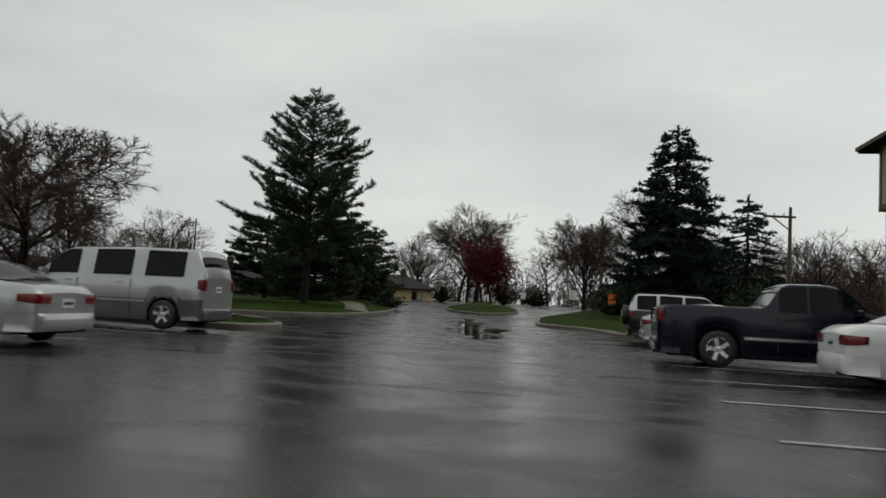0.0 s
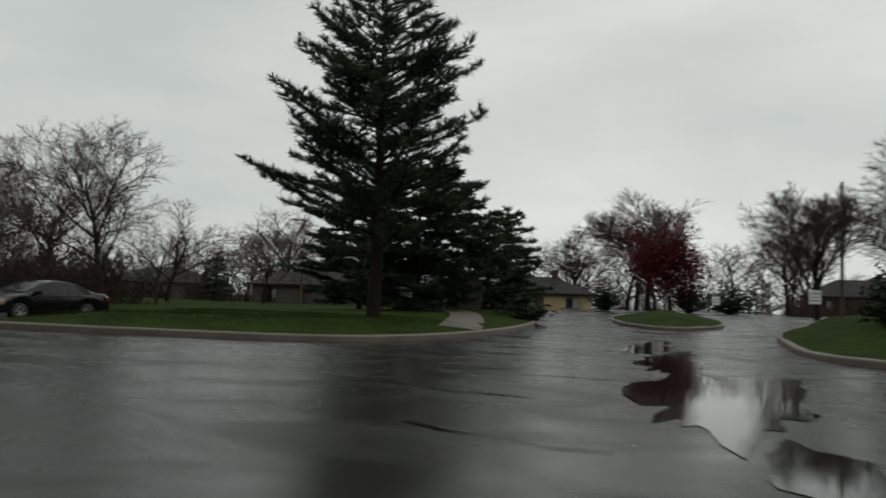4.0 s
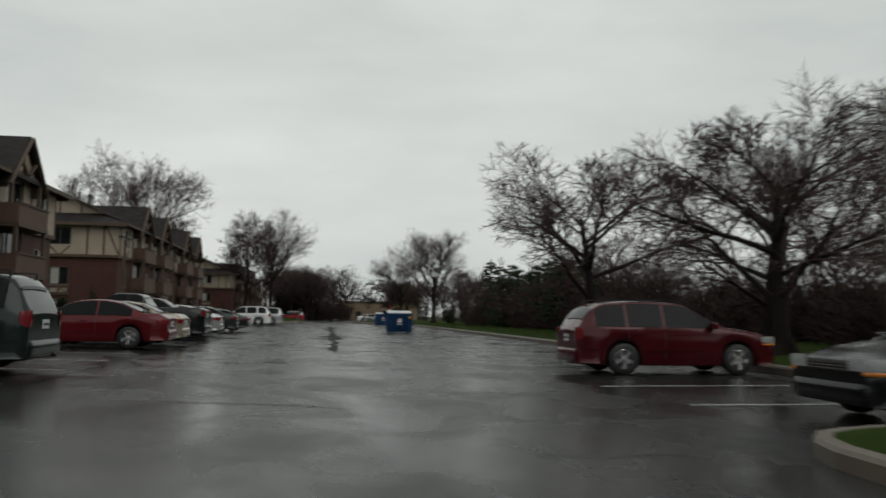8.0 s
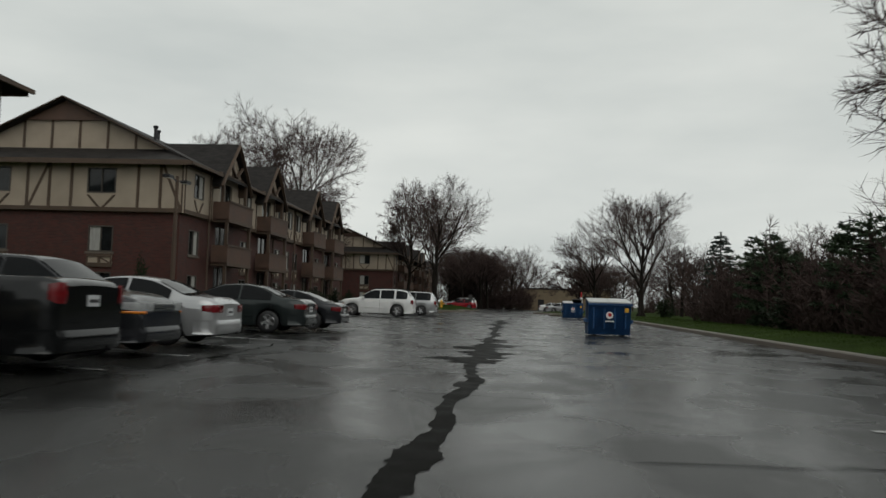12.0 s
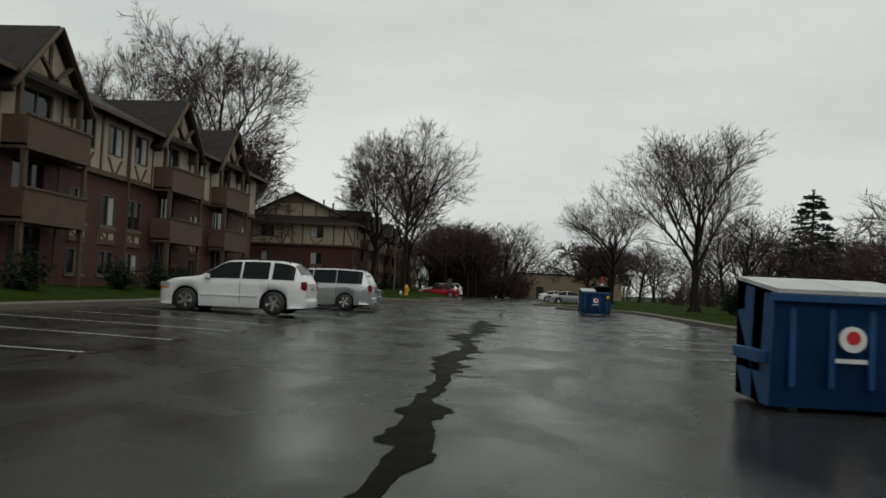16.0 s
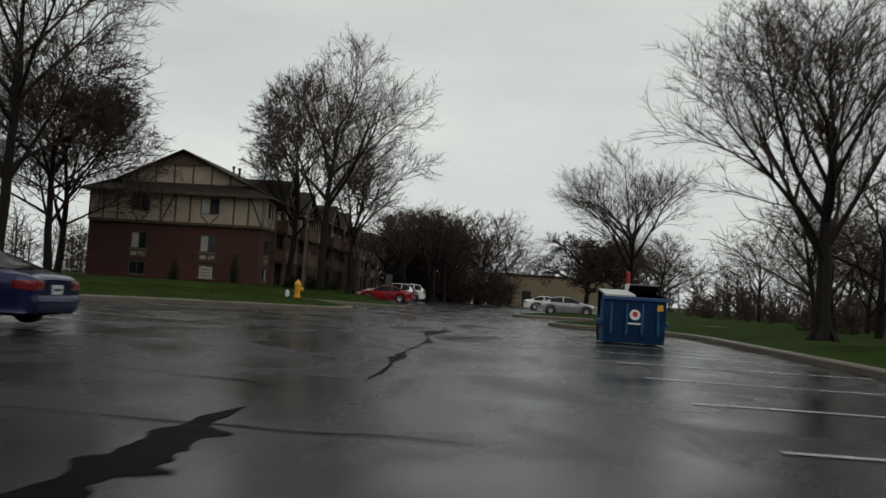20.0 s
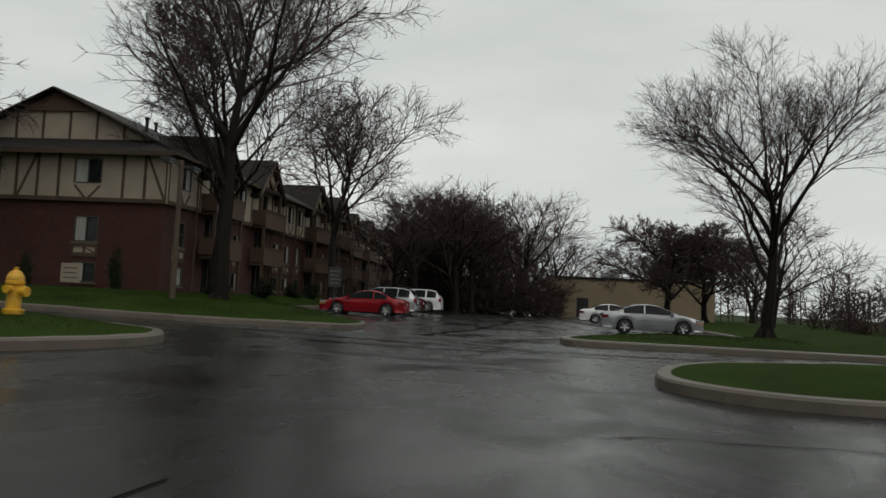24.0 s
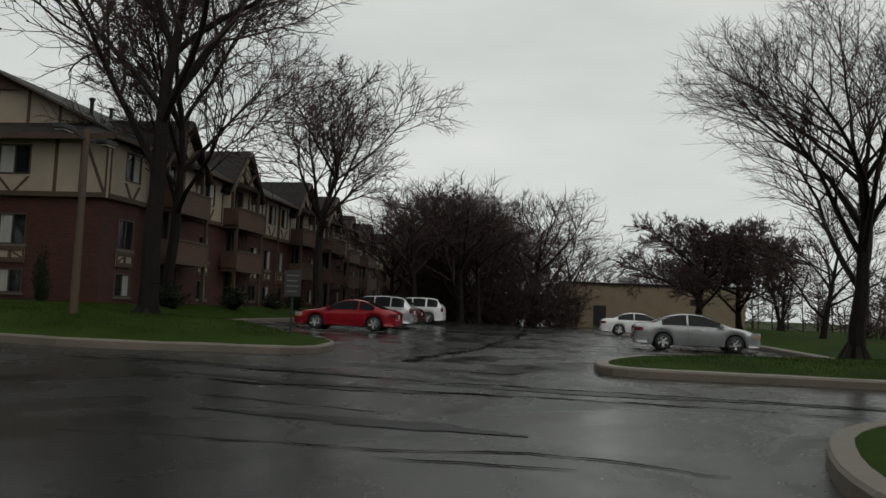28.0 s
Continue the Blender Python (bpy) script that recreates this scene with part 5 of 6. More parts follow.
def grow(out, rng, p, d, length, r, level, spec, thin):
    """One limb and all that it bears. spec: for each level (pieces, children, angle, length part, radius part, lift)."""
    pieces, kids, angle, lp, rp, lift = spec[level]
    V, F = out[0 if level < 2 else 1]
    step = length / pieces
    wob = 0.06 if level == 0 else (0.10 if level == 1 else 0.14)
    last = level == len(spec) - 1
    if last:
        # the finest shoots: a slender blade, bent once
        length *= 0.95
        m = p + d * length * 0.5
        e = (d + Vector((rng.gauss(0, 0.18), rng.gauss(0, 0.18), rng.gauss(0.08, 0.15)))).normalized()
        s = d.cross(Vector((rng.random() - 0.5, rng.random() - 0.5, rng.random() - 0.5))).normalized() * (r * 0.5)
        i = len(V)
        V += [tuple(p - s), tuple(p + s), tuple(m + s * 0.8), tuple(m - s * 0.8), tuple(m + e * length * 0.5)]
        F += [(i, i + 1, i + 2, i + 3), (i + 3, i + 2, i + 4)]
        return
    nodes = []
    r1 = r
    for k in range(pieces):
        d = (d + Vector((rng.gauss(0, wob), rng.gauss(0, wob), rng.gauss(0, wob * 0.7) + lift * 0.10))).normalized()
        q = p + d * step
        r2 = r * (1 - (k + 1) / pieces * 0.75)
        prism(V, F, p, q, r1, r2, 7 if level == 0 else (5 if level == 1 else 3))
        p, r1 = q, r2
        nodes.append((p, d, r1, (k + 1) / pieces))
    start = (0.45 if spec is SPECS["tall"] else 0.28) if level == 0 else 0.32
    for c in range(kids):
        f = start + (1 - start) * (c + rng.uniform(0.2, 0.9)) / kids
        k = min(pieces - 1, int(f * pieces))
        q, dd, rr, _ = nodes[k]
        a = rng.uniform(0.6, 1.25) * angle
        turn = c * 2.4 + rng.uniform(-0.5, 0.5)
        s = dd.orthogonal().normalized()
        s = Matrix.Rotation(turn, 3, dd) @ s
        nd = (dd * math.cos(a) + s * math.sin(a)).normalized()
        nd = (nd + Vector((0, 0, lift * 0.35))).normalized()
        grow(out, rng, q - dd * step * rng.uniform(0, 0.8), nd, length * lp * (1.25 - 0.55 * f) * rng.uniform(0.75, 1.2), max(thin, min(rr * 0.85, r * rp)), level + 1, spec, thin)


SPECS = {
    "vase": [(6, 13, 0.66, 0.74, 0.40, 0.30), (6, 11, 0.62, 0.5, 0.40, 0.35), (4, 8, 0.62, 0.58, 0.45, 0.25), (2, 10, 0.7, 0.62, 0.55, 0.2), (1, 0, 0, 0, 0, 0.1)],
    "tall": [(8, 12, 0.72, 0.62, 0.42, 0.35), (7, 10, 0.75, 0.52, 0.42, 0.25), (5, 7, 0.75, 0.58, 0.45, 0.2), (3, 6, 0.75, 0.62, 0.55, 0.15), (1, 0, 0, 0, 0, 0.1)],
    "oval": [(7, 14, 0.95, 0.54, 0.38, 0.35), (5, 10, 0.75, 0.58, 0.42, 0.3), (4, 8, 0.75, 0.55, 0.5, 0.2), (2, 10, 0.75, 0.62, 0.5, 0.1), (1, 0, 0, 0, 0, 0)],
    "wide": [(5, 12, 1.05, 0.74, 0.46, 0.35), (6, 11, 0.8, 0.5, 0.42, 0.2), (4, 8, 0.8, 0.55, 0.5, 0.15), (2, 10, 0.75, 0.62, 0.5, 0.05), (1, 0, 0, 0, 0, 0)],
    "far": [(5, 11, 0.85, 0.6, 0.42, 0.35), (4, 10, 0.75, 0.6, 0.45, 0.3), (3, 12, 0.8, 0.65, 0.6, 0.2), (1, 0, 0, 0, 0, 0)],
}
TREE_SETS = {}


def bare_tree(shape, seed, twig=TWIG, thin=0.008):
    """Meshes of a leafless tree about 10 m tall."""
    key = shape, seed, twig.name, thin
    if key not in TREE_SETS:
        rng = random.Random(seed * 7 + len(shape))
        out = (([], []), ([], []))
        base = {"vase": 6.0, "tall": 8.0, "oval": 8.5, "wide": 4.6, "far": 7.0}[shape]
        grow(out, rng, Vector((0, 0, -0.15)), Vector((0, 0, 1)), base, 0.20, 0, SPECS[shape], thin)
        for k in range(6):
            a = k * 1.05 + rng.random()
            prism(out[0][0], out[0][1], Vector((0.34 * math.cos(a), 0.34 * math.sin(a), -0.15)), Vector((0.08 * math.cos(a), 0.08 * math.sin(a), 0.55)), 0.11, 0.04, 5)
        top = max(v[2] for v in out[1][0])
        s = 10.0 / top
        meshes = []
        for (V, F), m, nm in zip(out, (BARK, twig), ("trunk", "crown")):
            meshes.append(raw(nm, [(x * s, y * s, z * s) for x, y, z in V], F, m))
        TREE_SETS[key] = meshes
    return TREE_SETS[key]


def plant(shape, seed, x, y, z, h, label, turn=0, wide=1.0, twig=TWIG, name="tree", category="bare tree", group="", thin=0.008, lean=0):
    tr, cr = bare_tree(shape, seed, twig, thin)
    ob = thing(name, label, category, group)
    ob.matrix_world = Matrix.Translation((x, y, z)) @ Matrix.Rotation(radians(lean), 4, "Y") @ Matrix.Rotation(radians(turn), 4, "Z") @ Matrix.Diagonal((h / 10 * wide, h / 10 * wide, h / 10, 1))
    part("trunk", tr, BARK, ob)
    part("crown", cr, twig, ob)
    return ob


def tuft(V, F, p, d, rng, size, n, width):
    for _ in range(n):
        e = (d + Vector((rng.gauss(0, 0.55), rng.gauss(0, 0.55), rng.gauss(0.1, 0.45)))).normalized() * size * rng.uniform(0.6, 1.15)
        s = e.cross(Vector((rng.random() - 0.5, rng.random() - 0.5, rng.random() - 0.5))).normalized() * width
        i = len(V)
        V += [tuple(p - s), tuple(p + s), tuple(p + e + s * 0.3), tuple(p + e - s * 0.3)]
        F.append((i, i + 1, i + 2, i + 3))


def conifer(name, h, seed, reach, first, rise, label, x, y, z, needle, gap=0.5, size=0.32, dens=1.0, width=0.018, ragged=0.35, wild=0.03, skip=0.0, category="conifer", power=0.72, bare=0.22, limbs=(4, 5, 6)):
    """Whorled limbs on a straight trunk. rise: how much the limbs turn up (positive) or droop."""
    rng = random.Random(seed)
    V, F, N, G = [], [], [], []
    r0 = h * 0.016 + 0.06
    pz = 0
    for k in range(12):
        a, b = h * k / 12, h * (k + 1) / 12
        prism(V, F, Vector((0.05 * math.sin(a), 0.03 * math.sin(2 * a), a - (0.15 if k == 0 else 0))), Vector((0.05 * math.sin(b), 0.03 * math.sin(2 * b), b)), r0 * (1 - a / h) + 0.015, r0 * (1 - b / h) + 0.015, 9)
    zz = first
    w = 0
    while zz < h - 0.25:
        f = (zz - first) / (h - first)
        env = reach * (min(1, 0.55 + 2.6 * f) * (1 - f) ** power) + 0.25
        for k in range(rng.choice(limbs)):
            a = w * 1.1 + k * 2 * math.pi / 5 + rng.uniform(-0.5, 0.5)
            ln = env * rng.uniform(1 - ragged, 1 + ragged * 0.5)
            d = Vector((math.cos(a), math.sin(a), rise * (0.25 + 0.9 * f) + rng.gauss(0, 0.05 + wild))).normalized()
            p = Vector((0, 0, zz + rng.uniform(-0.15, 0.15)))
            n = max(3, int(ln / 0.32))
            rr = 0.02 + 0.012 * ln
            for s in range(n):
                d = (d + Vector((rng.gauss(0, 0.05 + wild), rng.gauss(0, 0.05 + wild), rise * 0.05 + rng.gauss(0, wild)))).normalized()
                q = p + d * (ln / n)
                prism(V, F, p, q, rr * (1 - s / n) + 0.006, rr * (1 - (s + 1) / n) + 0.005, 4)
                if s / n > bare:
                    side = d.cross(Vector((0, 0, 1))).normalized()
                    for sg in (-1, 1):
                        if rng.random() < skip:
                            continue
                        sl = min(1.25, ln * 0.34) * (1.1 - s / n) * rng.uniform(0.6, 1.2) + 0.12
                        sd = (d * 0.7 + side * sg * rng.uniform(0.5, 1.0) + Vector((0, 0, rise * 0.25 + rng.gauss(0, 0.12)))).normalized()
                        m = max(1, int(sl / 0.2 * dens + rng.random()))
                        prism(V, F, q, q + sd * sl, 0.008, 0.004, 3)
                        for t in range(m):
                            tuft(N, G, q + sd * sl * (t + 0.6) / m, sd, rng, size, 7, width)
                    tuft(N, G, q, d, rng, size, 5, width)
                p = q
            tuft(N, G, p, d, rng, size, 9, width)
        zz += gap * (1 - 0.35 * f) * rng.uniform(0.8, 1.2)
        w += 1
    for k in range(4):
        tuft(N, G, Vector((0, 0, h - 0.2 * k)), Vector((0, 0, 1)), rng, size, 10, width)
    ob = thing(name, label, category)
    ob.matrix_world = Matrix.Translation((x, y, z))
    part("trunk", raw("trunk", V, F, BARK), BARK, ob)
    part("crown", raw("crown", N, G, needle), needle, ob)
    return ob


SHRUBS = {}


def shrub(x, y, z, w, h, seed, label, leaf=LEAF, name="shrub", category="shrub", group="foundation shrubs"):
    key = seed % 4, leaf.name
    if key not in SHRUBS:
        rng = random.Random(seed % 4 + 50)
        V, F, N, G = [], [], [], []
        for k in range(26):
            a, e = rng.uniform(0, 6.28), rng.uniform(0.25, 1.5)
            tip = Vector((math.cos(a) * math.cos(e) * 0.5, math.sin(a) * math.cos(e) * 0.5, math.sin(e))) * rng.uniform(0.75, 1.02)
            base = Vector((rng.gauss(0, 0.05), rng.gauss(0, 0.05), -0.06))
            mid = base.lerp(tip, 0.5) + Vector((0, 0, 0.08))
            prism(V, F, base, mid, 0.014, 0.009, 3)
            prism(V, F, mid, tip, 0.009, 0.004, 3)
            for t in range(42):
                q = base.lerp(tip, rng.uniform(0.2, 1.0)) + Vector((rng.gauss(0, 0.07), rng.gauss(0, 0.07), rng.gauss(0, 0.05)))
                q.z = max(q.z, 0.02)
                tuft(N, G, q, Vector((rng.gauss(0, 1), rng.gauss(0, 1), rng.gauss(0.4, 0.6))), rng, 0.075, 1, 0.022)
        SHRUBS[key] = raw("stem", V, F, BARK), raw("foliage", N, G, leaf)
    st, lv = SHRUBS[key]
    ob = thing(name, label, category, group)
    ob.matrix_world = Matrix.Translation((x, y, z)) @ Matrix.Rotation(seed * 1.3, 4, "Z") @ Matrix.Diagonal((w, w, h, 1))
    part("stem", st, BARK, ob)
    part("foliage", lv, leaf, ob)
    return ob


conifer("pine_tree", 13.2, 32, 5.6, 2.6, 0.50, "tall dark green pine with upswept ragged limbs", 11.9, -17.3, 0.35, NEEDLE, gap=0.50, size=0.30, dens=2.3, width=0.019, ragged=0.38, power=0.68, bare=0.22, limbs=(4, 5, 5), wild=0.04, skip=0.1, category="pine tree")
conifer("spruce_tree", 13.0, 4, 4.7, 0.4, -0.18, "dense dark spruce with drooping boughs", 18.2, -40.2, 0.3, SPRUCE, gap=0.31, size=0.34, dens=1.0, width=0.045, ragged=0.3, wild=0.09, category="spruce")
conifer("spruce_tree", 9.5, 5, 3.4, 0.5, -0.15, "broad dark spruce behind the parked cars", 25, -46, 0.3, SPRUCE, gap=0.38, size=0.26, dens=0.9, width=0.045, ragged=0.2, category="spruce")
conifer("spruce_tree", 8.3, 6, 2.1, 0.5, -0.12, "young blue-green spruce on the verge", 18.1, 83.7, 0.2, SPRUCE, gap=0.3, size=0.24, dens=1.0, width=0.04, ragged=0.2, category="spruce")
conifer("spruce_tree", 7.5, 8, 2.0, 0.5, -0.12, "small spruce among bare trees", 21, 62, 0.2, SPRUCE, gap=0.5, size=0.22, dens=0.6, width=0.03, ragged=0.2, category="spruce")

conifer("pine_tree", 9.0, 9, 5.2, 0.5, 0.1, "broad dark evergreen behind the tall pine", 25.5, -13.0, 0.3, NEEDLE, gap=0.42, size=0.36, dens=0.9, width=0.055, ragged=0.4, power=0.5, category="pine tree")
conifer("pine_tree", 7.0, 10, 3.4, 0.6, 0.1, "low dark evergreen at the lawn's edge", 34, -15.5, 0.3, NEEDLE, gap=0.5, size=0.34, dens=0.9, width=0.04, ragged=0.4, category="pine tree")
G1 = "bare trees"
plant("vase", 1, 96, -16.5, 0.8, 17.5, "broad leafless tree beyond the drive", wide=1.5, group=G1, thin=0.016)
red = plant("oval", 3, 62, -23.0, slope(62, -23), 9.0, "small tree covered in dark red spring foliage", twig=REDBUD, name="red_leaved_tree", category="tree", wide=1.1, thin=0.02)
red_rng, V, F = random.Random(8), [], []
for k in range(2500):
    a, e = red_rng.uniform(0, 6.28), red_rng.uniform(-1, 1)
    r = red_rng.uniform(0.35, 1.0) * (0.8 + 0.35 * noise.noise((math.cos(a) * 1.5, math.sin(a) * 1.5, e * 2)))
    c = math.sqrt(1 - e * e) * (1.0 if e < 0 else 1 - 0.35 * e)
    tuft(V, F, Vector((4.3 * r * c * math.cos(a), 4.3 * r * c * math.sin(a), 4.7 + 4.2 * r * e)), Vector((red_rng.gauss(0, 1), red_rng.gauss(0, 1), 0.3)), red_rng, 0.34, 5, 0.05)
part("foliage", raw("foliage", V, F, REDBUD), REDBUD, red)
plant("wide", 1, 10.6, 22.0, 0.3, 9.6, "low spreading leafless tree behind a red car", 20, 1.25, group=G1, thin=0.014)
plant("wide", 2, 9.8, 4.0, 0.3, 7.7, "dense leafless tree on the verge", 80, 1.2, group=G1, thin=0.014)
plant("oval", 1, 20.9, 5.6, 0.3, 11.5, "tall leafless tree on the lawn", 10, 1.3, group=G1, thin=0.016)
plant("vase", 2, 10.6, 83.0, 0.3, 12.8, "leafless maple beside the parking bays", 40, 1.25, group=G1, thin=0.010)
plant("vase", 1, 9.0, 111.3, 0.3, 12.6, "wide leafless maple by the far island", 100, 1.25, group=G1, thin=0.008)
plant("wide", 1, 9.7, 143.0, 0.2, 8.7, "low dark many-limbed leafless tree", 200, 1.25, group=G1, thin=0.03)
plant("wide", 2, 13.5, 147.0, 0.2, 8.2, "low dark many-limbed leafless tree", 90, 1.25, group=G1, thin=0.03)
plant("wide", 2, -13.0, -17.3, slope(-13, -17.3) + 0.2, 6.3, "dark spreading leafless tree behind the parked van", 30, 1.2, group=G1, thin=0.022)
plant("oval", 2, -27.2, 97.5, 0.5, 25, "tall leafless tree behind the apartments", 60, 0.95, group=G1, thin=0.016)
plant("oval", 1, -16.5, 117.6, 0.7, 18.5, "tall leafless tree before the far apartments", 150, 1.0, group=G1, thin=0.019)
plant("tall", 2, -11.6, 107.3, 0.5, 17.5, "large leafless tree with a thick leaning trunk", 220, 1.1, group=G1, lean=3, thin=0.013)
plant("tall", 1, -13.9, 130.9, 0.6, 16.5, "leafless tree before the far apartments", 300, 1.3, group=G1, thin=0.019)
plant("oval", 2, -30.5, 109.0, 0.5, 15.5, "dense leafless tree between the apartment blocks", 330, 1.2, group=G1, thin=0.022)
plant("oval", 1, -36.0, 98.5, 0.5, 22.5, "tall leafless tree between the apartment blocks", 130, 0.8, group=G1, thin=0.016)
plant("oval", 2, -29.0, 105.5, 0.5, 17.0, "dense leafless oak between the apartment blocks", 200, 1.15, group=G1, thin=0.022)
plant("oval", 1, 34, -38.5, 0.3, 11.5, "dark leafless oak beside the drive", 75, 1.25, group=G1, thin=0.016)
plant("vase", 2, 46, -34.5, 0.2, 10.5, "leafless tree by the street", 15, 1.2, group=G1, thin=0.02)
plant("wide", 1, 14.5, 13.0, 0.3, 8.5, "dense leafless tree behind the verge", 140, 1.1, group=G1)
conifer("spruce_tree", 5.4, 12, 1.7, 0.3, -0.1, "small dark spruce before a far house", 55, 24, 0.1, SPRUCE, gap=0.4, size=0.24, dens=0.7, width=0.05, ragged=0.2, category="spruce")
conifer("pine_tree", 7.5, 13, 4.6, 0.6, 0.1, "broad dark evergreen behind the tall pine", 31, -6.5, 0.3, NEEDLE, gap=0.45, size=0.36, dens=0.8, width=0.05, ragged=0.45, power=0.5, category="pine tree")
conifer("pine_tree", 7.8, 14, 4.2, 0.5, 0.1, "dark evergreen clump beyond the pine lawn", 42, -11.5, 0.2, NEEDLE, gap=0.45, size=0.36, dens=0.8, width=0.05, ragged=0.45, power=0.5, category="pine tree")
for k, (jx, jy, jh, jr) in enumerate(((13.2, 33.5, 4.6, 2.2), (14.5, 44.0, 5.4, 2.6), (13.4, 52.5, 4.4, 2.3), (15.5, 62.0, 6.0, 2.4))):
    conifer("juniper", jh, 20 + k, jr, 0.2, 0.15, "dense dark juniper in the bare hedge", jx, jy, 0.3, NEEDLE, gap=0.36, size=0.3, dens=0.8, width=0.045, ragged=0.35, power=0.5, category="evergreen")


# ---- woods, hedges and far trees ----
wood_rng = random.Random(77)


def wood(x0, x1, y0, y1, n, h0, h1, label="leafless tree in the wood's edge", shapes=("far",)):
    for k in range(n):
        plant(wood_rng.choice(shapes), wood_rng.choice((1, 2, 3)), wood_rng.uniform(x0, x1), wood_rng.uniform(y0, y1), 0.0, wood_rng.uniform(h0, h1), label, wood_rng.uniform(0, 360), wood_rng.uniform(1.05, 1.5), group="wood at the lot's edge", thin=0.029)


def thicket(name, x0, x1, y0, y1, h, n, seed, label, twig=TWIG):
    """A tangle of bare stems and twigs, joined: nobody could count them."""
    rng = random.Random(seed)
    V, F = [], []
    for k in range(n):
        x, y = rng.uniform(x0, x1), rng.uniform(y0, y1)
        top = h * rng.uniform(0.5, 1.1) * (0.78 + 0.75 * noise.noise((x * 0.23, y * 0.23, seed)))
        for s in range(3):
            p = Vector((x, y, -0.1))
            d = Vector((rng.gauss(0, 0.3), rng.gauss(0, 0.3), 1)).normalized()
            for j in range(4):
                q = p + d * top / 4
                prism(V, F, p, q, 0.035 * (1 - j / 5), 0.035 * (1 - (j + 1) / 5), 3)
                for t in range(2):
                    e = (d + Vector((rng.gauss(0, 0.8), rng.gauss(0, 0.8), rng.gauss(0.1, 0.4)))).normalized()
                    b = p.lerp(q, rng.random())
                    m = b + e * rng.uniform(0.3, 0.8)
                    prism(V, F, b, m, 0.02, 0.012, 3)
                    tuft(V, F, m, e, rng, 0.6, 6, 0.012 + 0.0015 * h)
                    tuft(V, F, b.lerp(m, 0.4), e, rng, 0.55, 4, 0.012 + 0.0015 * h)
                d = (d + Vector((rng.gauss(0, 0.25), rng.gauss(0, 0.25), 0.1))).normalized()
                p = q
    ob = new(name, raw(name, V, F, twig))
    tagged(ob, label, "thicket", kind="stuff")


wood(-14, 1, 152, 172, 12, 9, 13)
wood(-13, -2, 148, 158, 6, 8, 11)
wood(-40, -14, 191, 204, 7, 10, 15)
wood(2, 30, 178, 200, 7, 9, 13)
wood(24, 60, 120, 165, 8, 8, 13)
wood(22, 48, 60, 118, 8, 7, 12)
wood(24, 56, 12, 60, 10, 8, 13)
wood(62, 110, -8, 50, 9, 9, 14)
wood(18, 40, 40, 100, 6, 6, 9)
wood(15, 40, 90, 138, 10, 6, 9.5)
wood(-13, -4, 139, 150, 6, 9, 12.5)
wood(66, 130, -70, -32, 10, 10, 15)
wood(80, 130, -30, 0, 6, 10, 14)
wood(-60, -36, 84, 130, 7, 10, 15)
wood(30, 66, -62, -44, 6, 8, 12)
thicket("thicket", -14, 2, 150, 162, 6.5, 170, 1, "dark tangled undergrowth at the lane's end")
thicket("thicket", 12, 17, 26, 70, 5.0, 195, 2, "dense leafless hedge along the verge")
thicket("thicket", 15, 24, 3, 17, 4.2, 130, 3, "bare scrub under the verge trees")
thicket("thicket", 14.5, 22, 16, 28, 4.4, 110, 8, "dense bare scrub behind the verge")
thicket("thicket", 18, 46, 96, 145, 4.2, 150, 4, "bare scrub beyond the verge")
thicket("thicket", 60, 70, 0, 60, 3.5, 105, 5, "bare scrub in front of far houses")
thicket("thicket", 10, 60, -64, -50, 3.5, 126, 6, "dark scrub behind the parked cars")
thicket("thicket", 60, 120, -50, -34, 3.5, 126, 7, "dark scrub by the street")

def far_wood(pts, depth, n, h, seed, label):
    """A belt of leafless trees so far off that they run together: stems and thick twig fans in one mesh."""
    rng = random.Random(seed)
    line = resample(pts, 1.0)
    V, F = [], []
    for k in range(n):
        x, y = rng.choice(line)
        x, y = x + rng.uniform(-depth, depth), y + rng.uniform(-depth, depth)
        top = h * rng.uniform(0.5, 1.1)
        p, q = Vector((x, y, -0.2)), Vector((x + rng.gauss(0, 0.3), y + rng.gauss(0, 0.3), top * 0.7))
        prism(V, F, p, q, 0.10, 0.05, 4)
        for t in range(20):
            f = rng.uniform(0.05, 1)
            b = p.lerp(q, f)
            e = Vector((rng.gauss(0, 0.8), rng.gauss(0, 0.8), rng.uniform(0.1, 1.1))).normalized()
            m = b + e * top * rng.uniform(0.12, 0.3)
            prism(V, F, b, m, 0.06, 0.04, 3)
            for u in range(2):
                e2 = (e + Vector((rng.gauss(0, 0.6), rng.gauss(0, 0.6), rng.gauss(0.1, 0.4)))).normalized()
                prism(V, F, m, m + e2 * top * rng.uniform(0.06, 0.16), 0.04, 0.02, 3)
    tagged(new("far_wood", raw("far_wood", V, F, TWIG)), label, "wood", kind="stuff")


FW = "belt of dark leafless trees closing the place round, partly out of view"
far_wood([(122, -75), (128, -30), (125, 20), (112, 70)], 7, 330, 9, 1, FW)
far_wood([(112, 70), (85, 120), (60, 175), (20, 208), (-30, 206)], 7, 330, 10, 2, FW)
# west and south belts, mostly unseen: added to block horizon sky from reflections
far_wood([(-64, 190), (-66, 100), (-66, 20), (-66, -60)], 5, 300, 11, 3, FW)
far_wood([(-66, -66), (-20, -70), (20, -68), (70, -66), (122, -78)], 6, 360, 10, 4, FW)

